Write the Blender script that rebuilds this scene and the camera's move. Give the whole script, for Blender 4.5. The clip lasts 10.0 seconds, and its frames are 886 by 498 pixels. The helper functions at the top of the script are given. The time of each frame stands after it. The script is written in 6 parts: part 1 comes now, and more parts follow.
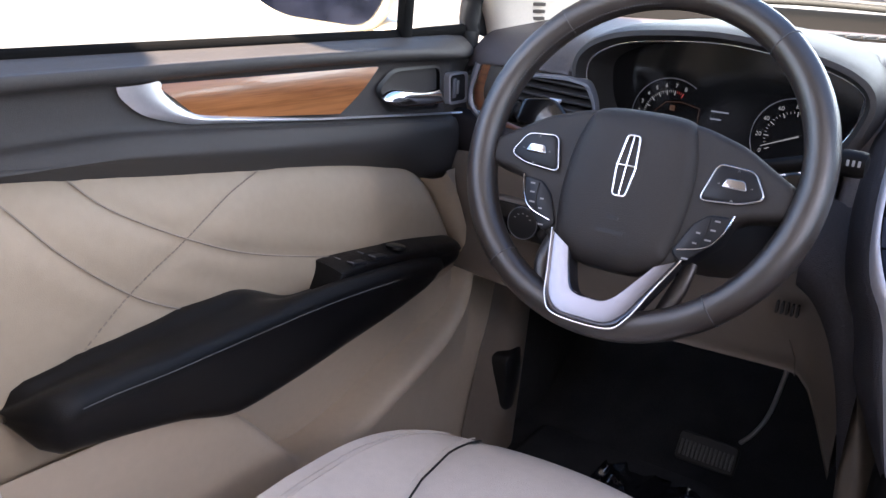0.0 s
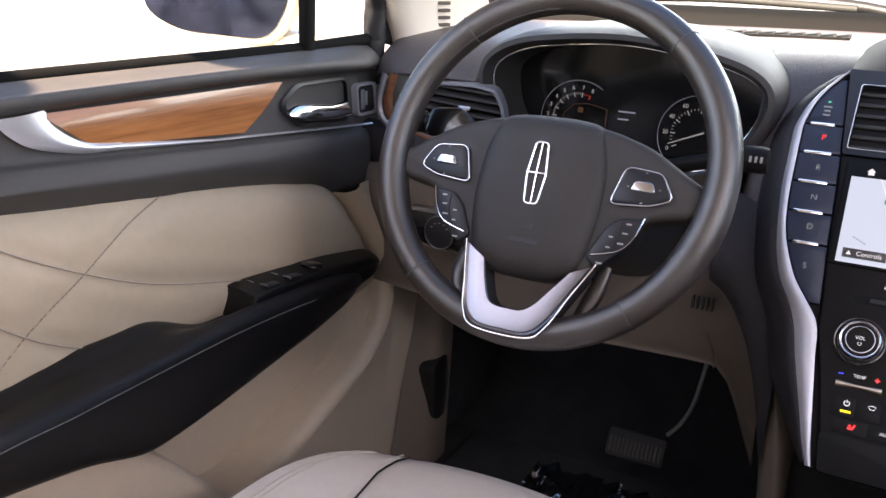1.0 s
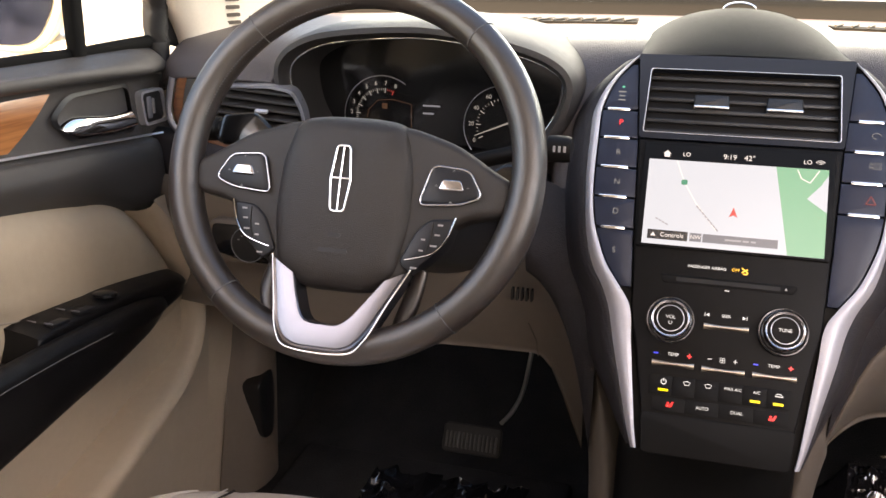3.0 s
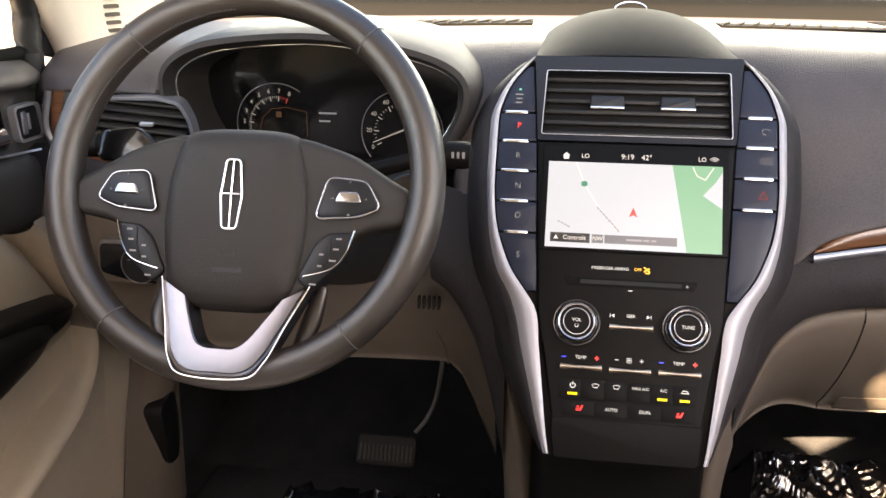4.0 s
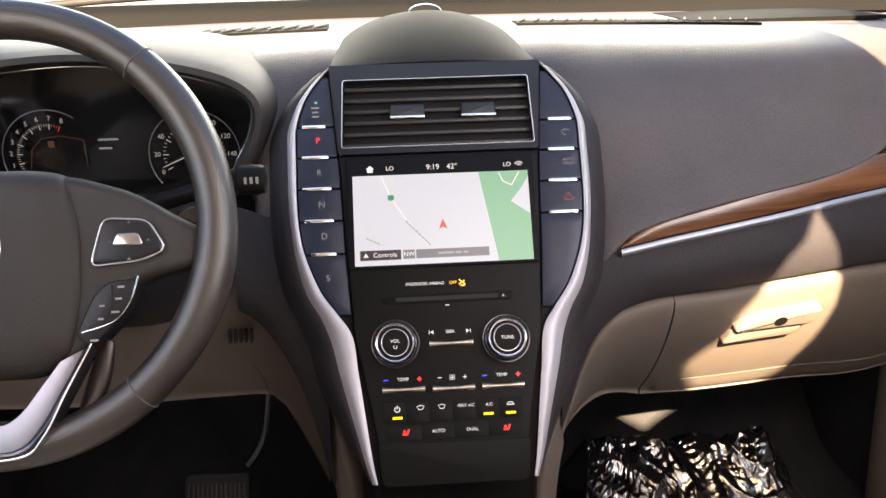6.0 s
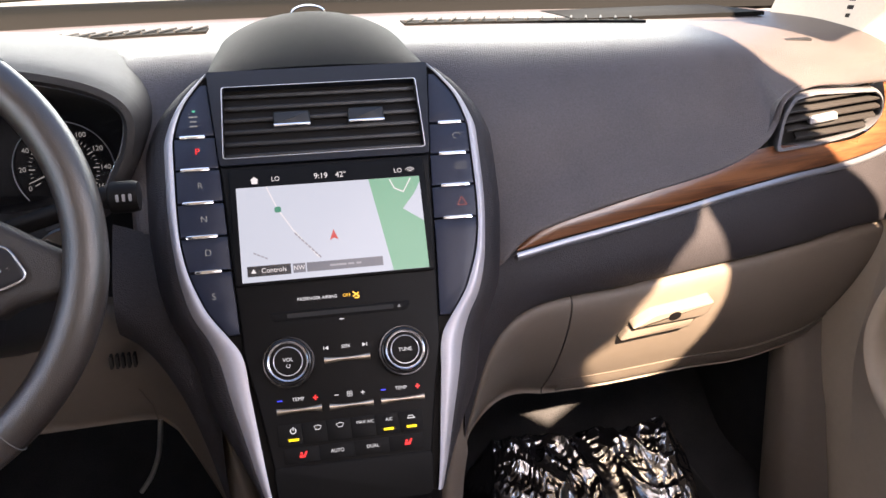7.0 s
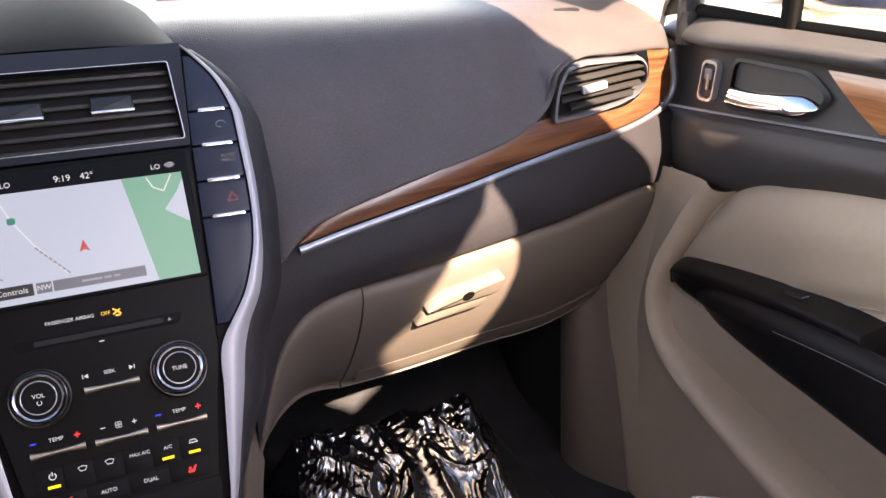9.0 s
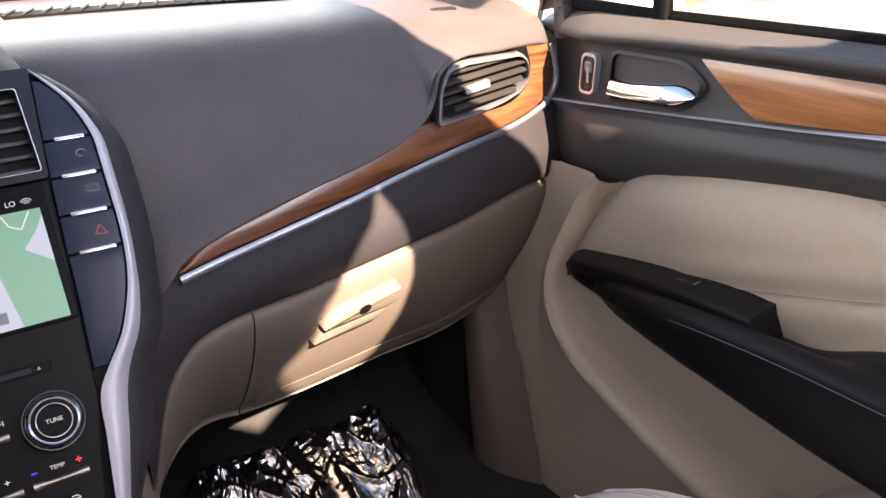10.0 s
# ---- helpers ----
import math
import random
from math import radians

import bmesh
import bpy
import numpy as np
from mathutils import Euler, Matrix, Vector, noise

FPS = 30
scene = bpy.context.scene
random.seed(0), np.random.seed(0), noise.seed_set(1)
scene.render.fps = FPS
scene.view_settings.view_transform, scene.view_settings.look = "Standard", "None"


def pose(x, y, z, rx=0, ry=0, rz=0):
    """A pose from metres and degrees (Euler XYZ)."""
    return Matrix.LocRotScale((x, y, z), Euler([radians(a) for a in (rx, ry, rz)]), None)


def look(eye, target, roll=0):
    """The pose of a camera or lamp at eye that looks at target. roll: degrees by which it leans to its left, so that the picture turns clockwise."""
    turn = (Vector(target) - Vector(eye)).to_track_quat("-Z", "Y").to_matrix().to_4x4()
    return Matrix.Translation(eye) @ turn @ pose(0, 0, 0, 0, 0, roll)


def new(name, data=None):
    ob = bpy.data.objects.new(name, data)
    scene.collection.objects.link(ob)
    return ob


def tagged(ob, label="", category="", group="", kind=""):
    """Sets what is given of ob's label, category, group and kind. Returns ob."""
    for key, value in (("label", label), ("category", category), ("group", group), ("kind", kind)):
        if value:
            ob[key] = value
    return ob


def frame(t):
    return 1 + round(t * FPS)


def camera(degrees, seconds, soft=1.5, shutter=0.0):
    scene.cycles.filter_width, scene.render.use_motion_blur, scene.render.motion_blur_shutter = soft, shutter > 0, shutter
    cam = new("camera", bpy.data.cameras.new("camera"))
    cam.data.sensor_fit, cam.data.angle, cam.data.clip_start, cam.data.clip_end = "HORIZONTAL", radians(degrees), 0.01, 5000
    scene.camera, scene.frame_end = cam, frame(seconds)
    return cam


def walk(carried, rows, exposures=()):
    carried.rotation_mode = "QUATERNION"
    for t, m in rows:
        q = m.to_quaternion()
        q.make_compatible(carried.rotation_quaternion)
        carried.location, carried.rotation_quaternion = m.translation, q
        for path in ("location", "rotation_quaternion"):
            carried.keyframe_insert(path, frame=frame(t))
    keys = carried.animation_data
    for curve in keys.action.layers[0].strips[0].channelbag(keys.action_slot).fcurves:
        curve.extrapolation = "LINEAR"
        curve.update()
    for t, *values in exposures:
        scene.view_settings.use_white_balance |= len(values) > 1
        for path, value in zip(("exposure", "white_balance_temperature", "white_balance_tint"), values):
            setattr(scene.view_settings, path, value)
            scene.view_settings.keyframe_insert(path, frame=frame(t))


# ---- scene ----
cam = camera(55.8, 10.0)
PATH = [
    (0, (-0.07, -0.9457, 0.861), (-1.0852, 0.653, 0.2178), 3.72),
    (0.5, (-0.07, -0.9341, 0.8654), (-1.0152, 0.7099, 0.2299), 2.93),
    (1, (-0.069, -0.9226, 0.8698), (-0.9369, 0.7648, 0.2379), 1.92),
    (1.5, (-0.07, -0.9078, 0.8727), (-0.8457, 0.8206, 0.2318), 1.26),
    (2, (-0.071, -0.8957, 0.8721), (-0.7427, 0.8752, 0.2295), 1.24),
    (2.5, (-0.072, -0.8846, 0.8725), (-0.653, 0.9174, 0.2282), 0.97),
    (4, (-0.066, -0.8478, 0.876), (-0.3479, 1.0249, 0.2328), 0.15),
    (4.5, (-0.063, -0.8342, 0.8807), (-0.248, 1.0494, 0.2345), -0.44),
    (5, (-0.053, -0.8228, 0.8861), (-0.153, 1.0654, 0.2345), -1.09),
    (5.5, (-0.047, -0.8107, 0.8856), (-0.05, 1.078, 0.2277), -1.29),
    (7, (-0.028, -0.7731, 0.8912), (0.3011, 1.0797, 0.2138), -1.47),
    (7.5, (-0.022, -0.7612, 0.8927), (0.4229, 1.0599, 0.1957), -1.06),
    (8, (-0.015, -0.7478, 0.8903), (0.5488, 1.0354, 0.1816), -0.57),
    (8.5, (-0.007, -0.7335, 0.889), (0.6671, 1.0017, 0.1579), -0.26),
    (9, (0.003, -0.7247, 0.8911), (0.7742, 0.9608, 0.1397), -0.8),
    (9.5, (0.015, -0.7131, 0.8955), (0.8841, 0.9166, 0.1284), -1.65),
    (10, (0.027, -0.7064, 0.8984), (0.9941, 0.8646, 0.126), -2.57),
]
EXPOSURES = [(0.0, 3.55, 6100, 19), (2.0, 3.7, 7600, 20), (4.0, 3.85, 8000, 16), (5.5, 3.75, 7900, 17), (7.5, 3.4, 6800, 21), (10.0, 3.3, 6700, 21)]
walk(cam, [(t, look(eye, target, roll)) for t, eye, target, roll in PATH], EXPOSURES)

# ---- world and lights ----
world = bpy.data.worlds.new("sky")
scene.world = world
world.use_nodes = True
wn = world.node_tree.nodes
sky = wn.new("ShaderNodeTexSky")
sky.sky_type, sky.sun_disc = "NISHITA", False
SUN_TO = Vector((-0.03, -1.0, 0.70)).normalized()
sky.sun_elevation = math.asin(SUN_TO.z)
sky.sun_rotation = math.atan2(SUN_TO.x, SUN_TO.y)
wn["Background"].inputs[1].default_value = 0.075
world.node_tree.links.new(sky.outputs[0], wn["Background"].inputs[0])
sun = new("sun", bpy.data.lights.new("sun", "SUN"))
sun.data.energy, sun.data.angle, sun.data.color = 5.0, radians(0.6), (1.0, 0.82, 0.59)
sun.matrix_world = look(SUN_TO * 10, (0, 0, 0))


def window_light(name, eye, target, w, h, power, color=(0.86, 0.92, 1.0)):
    lamp = new(name, bpy.data.lights.new(name, "AREA"))
    lamp.data.shape, lamp.data.size, lamp.data.size_y, lamp.data.energy, lamp.data.color = "RECTANGLE", w, h, power, color
    lamp.matrix_world = look(eye, target)
    return lamp


# daylight in the openings: windscreen, side windows, rear window
window_light("windscreen_light", (0, 0.40, 0.925), (0, 0.06, 0.50), 1.15, 0.20, 0.90, (1.0, 0.98, 0.86))
window_light("side_window_light", (-0.66, -0.62, 1.05), (0.5, -0.45, 0.40), 0.6, 0.20, 0.16, (0.90, 0.88, 1.0))
window_light("side_window_light", (0.66, -0.68, 1.05), (-0.60, -0.60, 0.50), 0.5, 0.20, 0.42, (0.98, 0.92, 0.94))
# fill lamp added under the ceiling, with no window behind it
window_light("ceiling_fill_light", (0.22, -0.80, 1.165), (0.16, -0.76, 0.50), 0.45, 0.50, 0.25, (0.96, 0.94, 1.0))
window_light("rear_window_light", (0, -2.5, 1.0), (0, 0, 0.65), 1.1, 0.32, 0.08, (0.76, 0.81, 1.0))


# ---- materials ----
def mat(name, color, rough=0.5, metal=0.0, var=0.15, scale=40.0, bump=0.0, bscale=900.0, coat=0.0, spec=0.5, rvar=0.08, emit=0.0, voronoi=False, bdist=0.001):
    m = bpy.data.materials.new(name)
    m.use_nodes = True
    nt, b = m.node_tree, m.node_tree.nodes["Principled BSDF"]
    N, L = nt.nodes, nt.links
    co = N.new("ShaderNodeTexCoord")
    big = N.new("ShaderNodeTexNoise")
    big.inputs["Scale"].default_value, big.inputs["Detail"].default_value = scale * 0.2, 5
    fine = N.new("ShaderNodeTexNoise")
    fine.inputs["Scale"].default_value, fine.inputs["Detail"].default_value = scale * 8, 3
    L.new(co.outputs["Object"], big.inputs["Vector"])
    L.new(co.outputs["Object"], fine.inputs["Vector"])
    mix = N.new("ShaderNodeMath")
    mix.operation = "ADD"
    L.new(big.outputs["Fac"], mix.inputs[0])
    L.new(fine.outputs["Fac"], mix.inputs[1])
    ramp = N.new("ShaderNodeMapRange")
    ramp.inputs[1].default_value, ramp.inputs[2].default_value = 0.6, 1.4
    ramp.inputs[3].default_value, ramp.inputs[4].default_value = 1 - var, 1 + var
    L.new(mix.outputs[0], ramp.inputs[0])
    mul = N.new("ShaderNodeVectorMath")
    mul.operation = "SCALE"
    mul.inputs[0].default_value = color
    L.new(ramp.outputs[0], mul.inputs["Scale"])
    L.new(mul.outputs[0], b.inputs["Base Color"])
    rr = N.new("ShaderNodeMapRange")
    rr.inputs[3].default_value, rr.inputs[4].default_value = max(0.02, rough - rvar), min(1, rough + rvar)
    L.new(big.outputs["Fac"], rr.inputs[0])
    L.new(rr.outputs[0], b.inputs["Roughness"])
    b.inputs["Metallic"].default_value = metal
    b.inputs["Specular IOR Level"].default_value = spec
    if coat:
        b.inputs["Coat Weight"].default_value, b.inputs["Coat Roughness"].default_value = coat, 0.05
    if bump:
        tex = N.new("ShaderNodeTexVoronoi" if voronoi else "ShaderNodeTexNoise")
        tex.inputs["Scale"].default_value = bscale
        L.new(co.outputs["Object"], tex.inputs["Vector"])
        bm_ = N.new("ShaderNodeBump")
        bm_.inputs["Strength"].default_value, bm_.inputs["Distance"].default_value = bump, bdist
        L.new(tex.outputs[0], bm_.inputs["Height"])
        L.new(bm_.outputs[0], b.inputs["Normal"])
    if emit:
        b.inputs["Emission Color"].default_value = (*color, 1)
        b.inputs["Emission Strength"].default_value = emit
    return m


def wood_mat(name, dark, light, axis="Y", coat=0.6):
    m = mat(name, light, 0.3, coat=coat)
    N, L = m.node_tree.nodes, m.node_tree.links
    b = N["Principled BSDF"]
    co = N.new("ShaderNodeTexCoord")
    mp = N.new("ShaderNodeMapping")
    mp.inputs["Scale"].default_value = (6, 1.2, 30) if axis == "Y" else (1.2, 6, 30)
    mp.inputs["Rotation"].default_value = (0.06, 0, 0) if axis == "Y" else (0, -0.3, 0)
    wave = N.new("ShaderNodeTexNoise")
    wave.inputs["Scale"].default_value, wave.inputs["Detail"].default_value, wave.inputs["Distortion"].default_value = 4.0, 8, 0.6
    fine = N.new("ShaderNodeTexNoise")
    fine.inputs["Scale"].default_value, fine.inputs["Detail"].default_value = 22, 5
    L.new(co.outputs["Object"], mp.inputs["Vector"])
    L.new(mp.outputs[0], wave.inputs["Vector"])
    L.new(mp.outputs[0], fine.inputs["Vector"])
    add = N.new("ShaderNodeMath")
    add.operation = "MULTIPLY_ADD"
    add.inputs[1].default_value = 0.35
    L.new(fine.outputs["Fac"], add.inputs[0])
    L.new(wave.outputs["Fac"], add.inputs[2])
    cr_ = N.new("ShaderNodeValToRGB")
    cr_.color_ramp.elements[0].position, cr_.color_ramp.elements[0].color = 0.5, (*dark, 1)
    cr_.color_ramp.elements[1].position, cr_.color_ramp.elements[1].color = 0.82, (*light, 1)
    L.new(add.outputs[0], cr_.inputs[0])
    L.new(cr_.outputs[0], b.inputs["Base Color"])
    return m


def glow(name, color, strength):
    m = bpy.data.materials.new(name)
    m.use_nodes = True
    b = m.node_tree.nodes["Principled BSDF"]
    b.inputs["Base Color"].default_value = (0.02, 0.02, 0.02, 1)
    b.inputs["Roughness"].default_value = 0.25
    b.inputs["Emission Color"].default_value = (*color, 1)
    b.inputs["Emission Strength"].default_value = strength * 0.155
    return m


def pane_mat(name, tint, gloss=0.06, rough=0.0):
    m = bpy.data.materials.new(name)
    m.use_nodes = True
    N, L = m.node_tree.nodes, m.node_tree.links
    N.remove(N["Principled BSDF"])
    tr, gl, mx, fr, pw = (N.new(k) for k in ("ShaderNodeBsdfTransparent", "ShaderNodeBsdfGlossy", "ShaderNodeMixShader", "ShaderNodeLayerWeight", "ShaderNodeMath"))
    tr.inputs[0].default_value = (*tint, 1)
    gl.inputs["Roughness"].default_value = rough
    fr.inputs[0].default_value = 0.5
    pw.operation = "POWER"
    pw.inputs[1].default_value = 5.0
    L.new(fr.outputs["Facing"], pw.inputs[0])
    sc = N.new("ShaderNodeMath")
    sc.operation = "MULTIPLY_ADD"
    sc.inputs[1].default_value, sc.inputs[2].default_value = 0.35, gloss * 0.6
    L.new(pw.outputs[0], sc.inputs[0])
    L.new(sc.outputs[0], mx.inputs[0])
    L.new(tr.outputs[0], mx.inputs[1])
    L.new(gl.outputs[0], mx.inputs[2])
    L.new(mx.outputs[0], N["Material Output"].inputs[0])
    return m


M = {
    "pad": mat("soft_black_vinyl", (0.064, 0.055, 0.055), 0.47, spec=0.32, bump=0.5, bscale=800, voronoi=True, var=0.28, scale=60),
    "door": mat("black_door_vinyl", (0.051, 0.0473, 0.045), 0.52, spec=0.34, bump=0.35, bscale=1400, voronoi=True, var=0.12),
    "rimleather": mat("smooth_rim_leather", (0.026, 0.021, 0.0185), 0.31, spec=0.8, bump=0.2, bscale=1200, voronoi=True, var=0.15),
    "hubvinyl": mat("brown_black_vinyl", (0.021, 0.0178, 0.0162), 0.46, spec=0.38, bump=0.35, bscale=1400, voronoi=True, var=0.12),
    # vent hump, shade of its backward-facing side put into the colour
    "softdark": mat("shaded_matt_hood", (0.017, 0.0165, 0.0145), 0.72, spec=0.10, bump=0.2, bscale=1600, voronoi=True, var=0.12),
    "spoke": mat("satin_spoke", (0.175, 0.175, 0.195), 0.26, metal=0.9, var=0.05, rvar=0.05),
    "recess": mat("shaded_recess", (0.10, 0.085, 0.07), 0.7, var=0.1),
    "leather": mat("black_leather", (0.0045, 0.0042, 0.0045), 0.35, spec=0.22, bump=0.3, bscale=1200, voronoi=True, var=0.15),
    "plastic": mat("satin_black_plastic", (0.012, 0.012, 0.013), 0.42, spec=0.4, bump=0.12, bscale=2500, var=0.1),
    "face": mat("matte_black_panel", (0.0050, 0.0043, 0.0040), 0.50, spec=0.12, var=0.1),
    "gloss": mat("gloss_black", (0.008, 0.008, 0.009), 0.12, var=0.05, rvar=0.03),
    "beige": mat("cream_vinyl", (0.395, 0.318, 0.225), 0.52, bump=0.25, bscale=1300, voronoi=True, var=0.05, scale=12),
    # lower dash trim, its colour darkened to hold the shade under the dash
    "lowbeige": mat("shaded_taupe_plastic", (0.125, 0.103, 0.084), 0.55, bump=0.25, bscale=1300, voronoi=True, var=0.06, scale=12),
    # kick panels: beige plastic with deep shade put into the colour
    "kick": mat("deep_shade_beige", (0.15, 0.120, 0.094), 0.6, bump=0.2, bscale=1800, voronoi=True, var=0.06, scale=12),
    # dial hood vinyl, darkened to carry the shade on its inner side
    "hood": mat("shaded_hood_vinyl", (0.030, 0.0275, 0.0275), 0.55, spec=0.3, bump=0.4, bscale=900, voronoi=True, var=0.15),
    # black vent surround, blue sky reflection mixed into its base colour
    "surround": mat("sky_tinted_surround", (0.008, 0.0105, 0.017), 0.32, spec=0.3, var=0.08),
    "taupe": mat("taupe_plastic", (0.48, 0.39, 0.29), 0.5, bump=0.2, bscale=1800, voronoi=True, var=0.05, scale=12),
    "seat": mat("light_grey_leather", (0.55, 0.49, 0.44), 0.42, bump=0.35, bscale=800, voronoi=True, var=0.06, scale=12),
    "piping": mat("seam_thread", (0.30, 0.25, 0.20), 0.7, var=0.15),
    "thread": mat("grey_thread", (0.25, 0.24, 0.24), 0.7, var=0.15),
    "seam": mat("dark_gap", (0.01, 0.009, 0.008), 0.8),
    "wheelkey": mat("soft_black_key", (0.010, 0.0105, 0.013), 0.42, spec=0.3, var=0.08),
    "gasket": mat("matt_black_gasket", (0.0045, 0.0045, 0.0045), 0.85, spec=0.08, var=0.1),
    "deepblack": mat("deep_black_plastic", (0.0035, 0.0033, 0.0033), 0.55, spec=0.12, var=0.1, bump=0.1, bscale=2500),
    # chrome copy with shade put into its colour, for wheel and knob rings
    "darkchrome": mat("shaded_chrome", (0.42, 0.42, 0.44), 0.16, metal=1.0, var=0.05, rvar=0.03),
    # dash vinyl again, with the shade below the wood strip in its colour
    "bandvinyl": mat("shaded_pad_vinyl", (0.028, 0.026, 0.029), 0.52, spec=0.16, bump=0.5, bscale=800, voronoi=True, var=0.28, scale=60),
    "slat": mat("grey_black_slat", (0.026, 0.024, 0.023), 0.5, spec=0.4, var=0.1),
    "silver": mat("satin_silver", (0.68, 0.68, 0.71), 0.34, metal=0.75, var=0.05, rvar=0.05),
    "railsilver": mat("satin_rail_silver", (0.42, 0.415, 0.45), 0.45, metal=0.35, var=0.05, rvar=0.05),
    "stripsilver": mat("brushed_strip_silver", (0.26, 0.27, 0.31), 0.34, metal=0.7, var=0.06, rvar=0.05),
    "darkthread": mat("dark_grey_thread", (0.085, 0.085, 0.085), 0.7, var=0.15),
    "satin": mat("satin_grey", (0.22, 0.22, 0.24), 0.4, metal=0.5, var=0.05),
    "champagne": mat("champagne_metal", (0.55, 0.47, 0.38), 0.28, metal=0.9, var=0.05, rvar=0.05),
    # stack keys, bluish sheen of the sky put into the base colour
    "satinkey": mat("sky_tinted_key", (0.016, 0.021, 0.038), 0.34, var=0.08, spec=0.25),
    "steel": mat("bare_steel", (0.45, 0.46, 0.48), 0.35, metal=0.9, var=0.1),
    "ribrubber": mat("worn_rubber", (0.06, 0.06, 0.06), 0.5, var=0.2),
    # dust varies the tone; the dark blue reflection is put into the base colour
    "dustglass": mat("dusty_mirror_glass", (0.030, 0.035, 0.065), 0.10, metal=0.9, var=0.95, scale=120),
    "chrome": mat("bright_chrome", (0.82, 0.82, 0.83), 0.09, metal=1.0, var=0.03, rvar=0.03),
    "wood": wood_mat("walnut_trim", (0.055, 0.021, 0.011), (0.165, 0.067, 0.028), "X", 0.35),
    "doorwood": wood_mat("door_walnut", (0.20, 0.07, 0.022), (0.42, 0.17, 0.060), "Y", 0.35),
    "carpet": mat("black_carpet", (0.034, 0.034, 0.036), 0.95, bump=0.9, bscale=500, var=0.4, scale=80, spec=0.1),
    "rubber": mat("black_rubber", (0.016, 0.016, 0.016), 0.7),
    "headliner": mat("cream_headliner", (0.60, 0.54, 0.46), 0.9, bump=0.3, bscale=900, var=0.06),
    "paint": mat("car_paint", (0.66, 0.57, 0.44), 0.25, coat=0.8, var=0.03),
    "asphalt": mat("parking_concrete", (0.21, 0.20, 0.185), 0.9, bump=0.5, bscale=60, var=0.15, scale=6),
    "glass": pane_mat("window_glass", (0.88, 0.91, 0.90)),
    "privacy": pane_mat("rear_tint_glass", (0.26, 0.28, 0.225)),
    "film": mat("black_plastic_film", (0.006, 0.006, 0.008), 0.10, var=0.1, rvar=0.04, spec=1.0, coat=1.0, bump=0.5, bscale=160, bdist=0.002),
}

M["film"].node_tree.nodes["Principled BSDF"].inputs["Coat IOR"].default_value = 2.3


# ---- mesh helpers ----
def V(*a):
    return Vector(a)


def cr(pts, n, closed=False):
    """Points on a smooth curve through pts."""
    P = [Vector(p) for p in pts]
    m = len(P)
    spans = m if closed else m - 1
    out = []
    total = n if closed else n - 1
    for i in range(n):
        t = i * spans / total
        k = min(int(t), spans - 1)
        f = t - k
        if closed:
            a, b, c, d = P[(k - 1) % m], P[k % m], P[(k + 1) % m], P[(k + 2) % m]
        else:
            a, b, c, d = P[max(k - 1, 0)], P[k], P[k + 1], P[min(k + 2, m - 1)]
        out.append(0.5 * ((2 * b) + (c - a) * f + (2 * a - 5 * b + 4 * c - d) * f * f + (3 * b - a - 3 * c + d) * f ** 3))
    return out


def curve_at(pts, x):
    """Value at x of a smooth curve through (x, value) pairs."""
    if x <= pts[0][0]:
        return pts[0][1]
    if x >= pts[-1][0]:
        return pts[-1][1]
    n = len(pts)
    slope = [(pts[k + 1][1] - pts[k][1]) / (pts[k + 1][0] - pts[k][0]) for k in range(n - 1)]
    for k in range(n - 1):
        if pts[k][0] <= x <= pts[k + 1][0]:
            h = pts[k + 1][0] - pts[k][0]
            m0 = slope[k] if k == 0 else 0.5 * (slope[k - 1] + slope[k])
            m1 = slope[k] if k == n - 2 else 0.5 * (slope[k] + slope[k + 1])
            if k > 0 and slope[k - 1] * slope[k] <= 0:
                m0 = 0.0
            if k < n - 2 and slope[k] * slope[k + 1] <= 0:
                m1 = 0.0
            f = (x - pts[k][0]) / h
            return (2 * f ** 3 - 3 * f * f + 1) * pts[k][1] + (f ** 3 - 2 * f * f + f) * h * m0 + (3 * f * f - 2 * f ** 3) * pts[k + 1][1] + (f ** 3 - f * f) * h * m1


def part(name, bm, material, parent=None, label="", smooth=50):
    bmesh.ops.recalc_face_normals(bm, faces=bm.faces)
    me = bpy.data.meshes.new(name)
    bm.to_mesh(me)
    bm.free()
    me.materials.append(M[material] if isinstance(material, str) else material)
    if smooth:
        me.shade_smooth()
        me.set_sharp_from_angle(angle=radians(smooth))
    ob = new(name, me)
    if parent is not None:
        ob.parent = parent
    if label:
        tagged(ob, label)
    return ob


def thing(name, label, category, group="", kind="", at=(0, 0, 0)):
    ob = new(name)
    ob.empty_display_size = 0.05
    return tagged(ob, label, category, group, kind)


def loft(sections, closed=False, ring=False, cap=False, bm=None):
    """A skin over rows of points. closed: each row is a loop; ring: the last row joins the first."""
    bm = bm or bmesh.new()
    rows = [[bm.verts.new(p) for p in s] for s in sections]
    n = len(rows[0])
    pairs = list(zip(rows, rows[1:])) + ([(rows[-1], rows[0])] if ring else [])
    for a, b in pairs:
        for i in range(n if closed else n - 1):
            j = (i + 1) % n
            try:
                bm.faces.new((a[i], a[j], b[j], b[i]))
            except ValueError:
                pass
    if cap and closed:
        bm.faces.new(rows[0])
        bm.faces.new(rows[-1])
    return bm


def smooth_sheet(sections, nu, nv, thick=0.0):
    """A sheet through rows of control points, nu rows by nv points."""
    dense = [cr(s, nv) for s in sections]
    cols = [cr([row[i] for row in dense], nu) for i in range(nv)]
    bm = loft([[cols[i][k] for i in range(nv)] for k in range(nu)])
    if thick:
        bmesh.ops.recalc_face_normals(bm, faces=bm.faces)
        bmesh.ops.solidify(bm, geom=list(bm.faces), thickness=thick)
    return bm


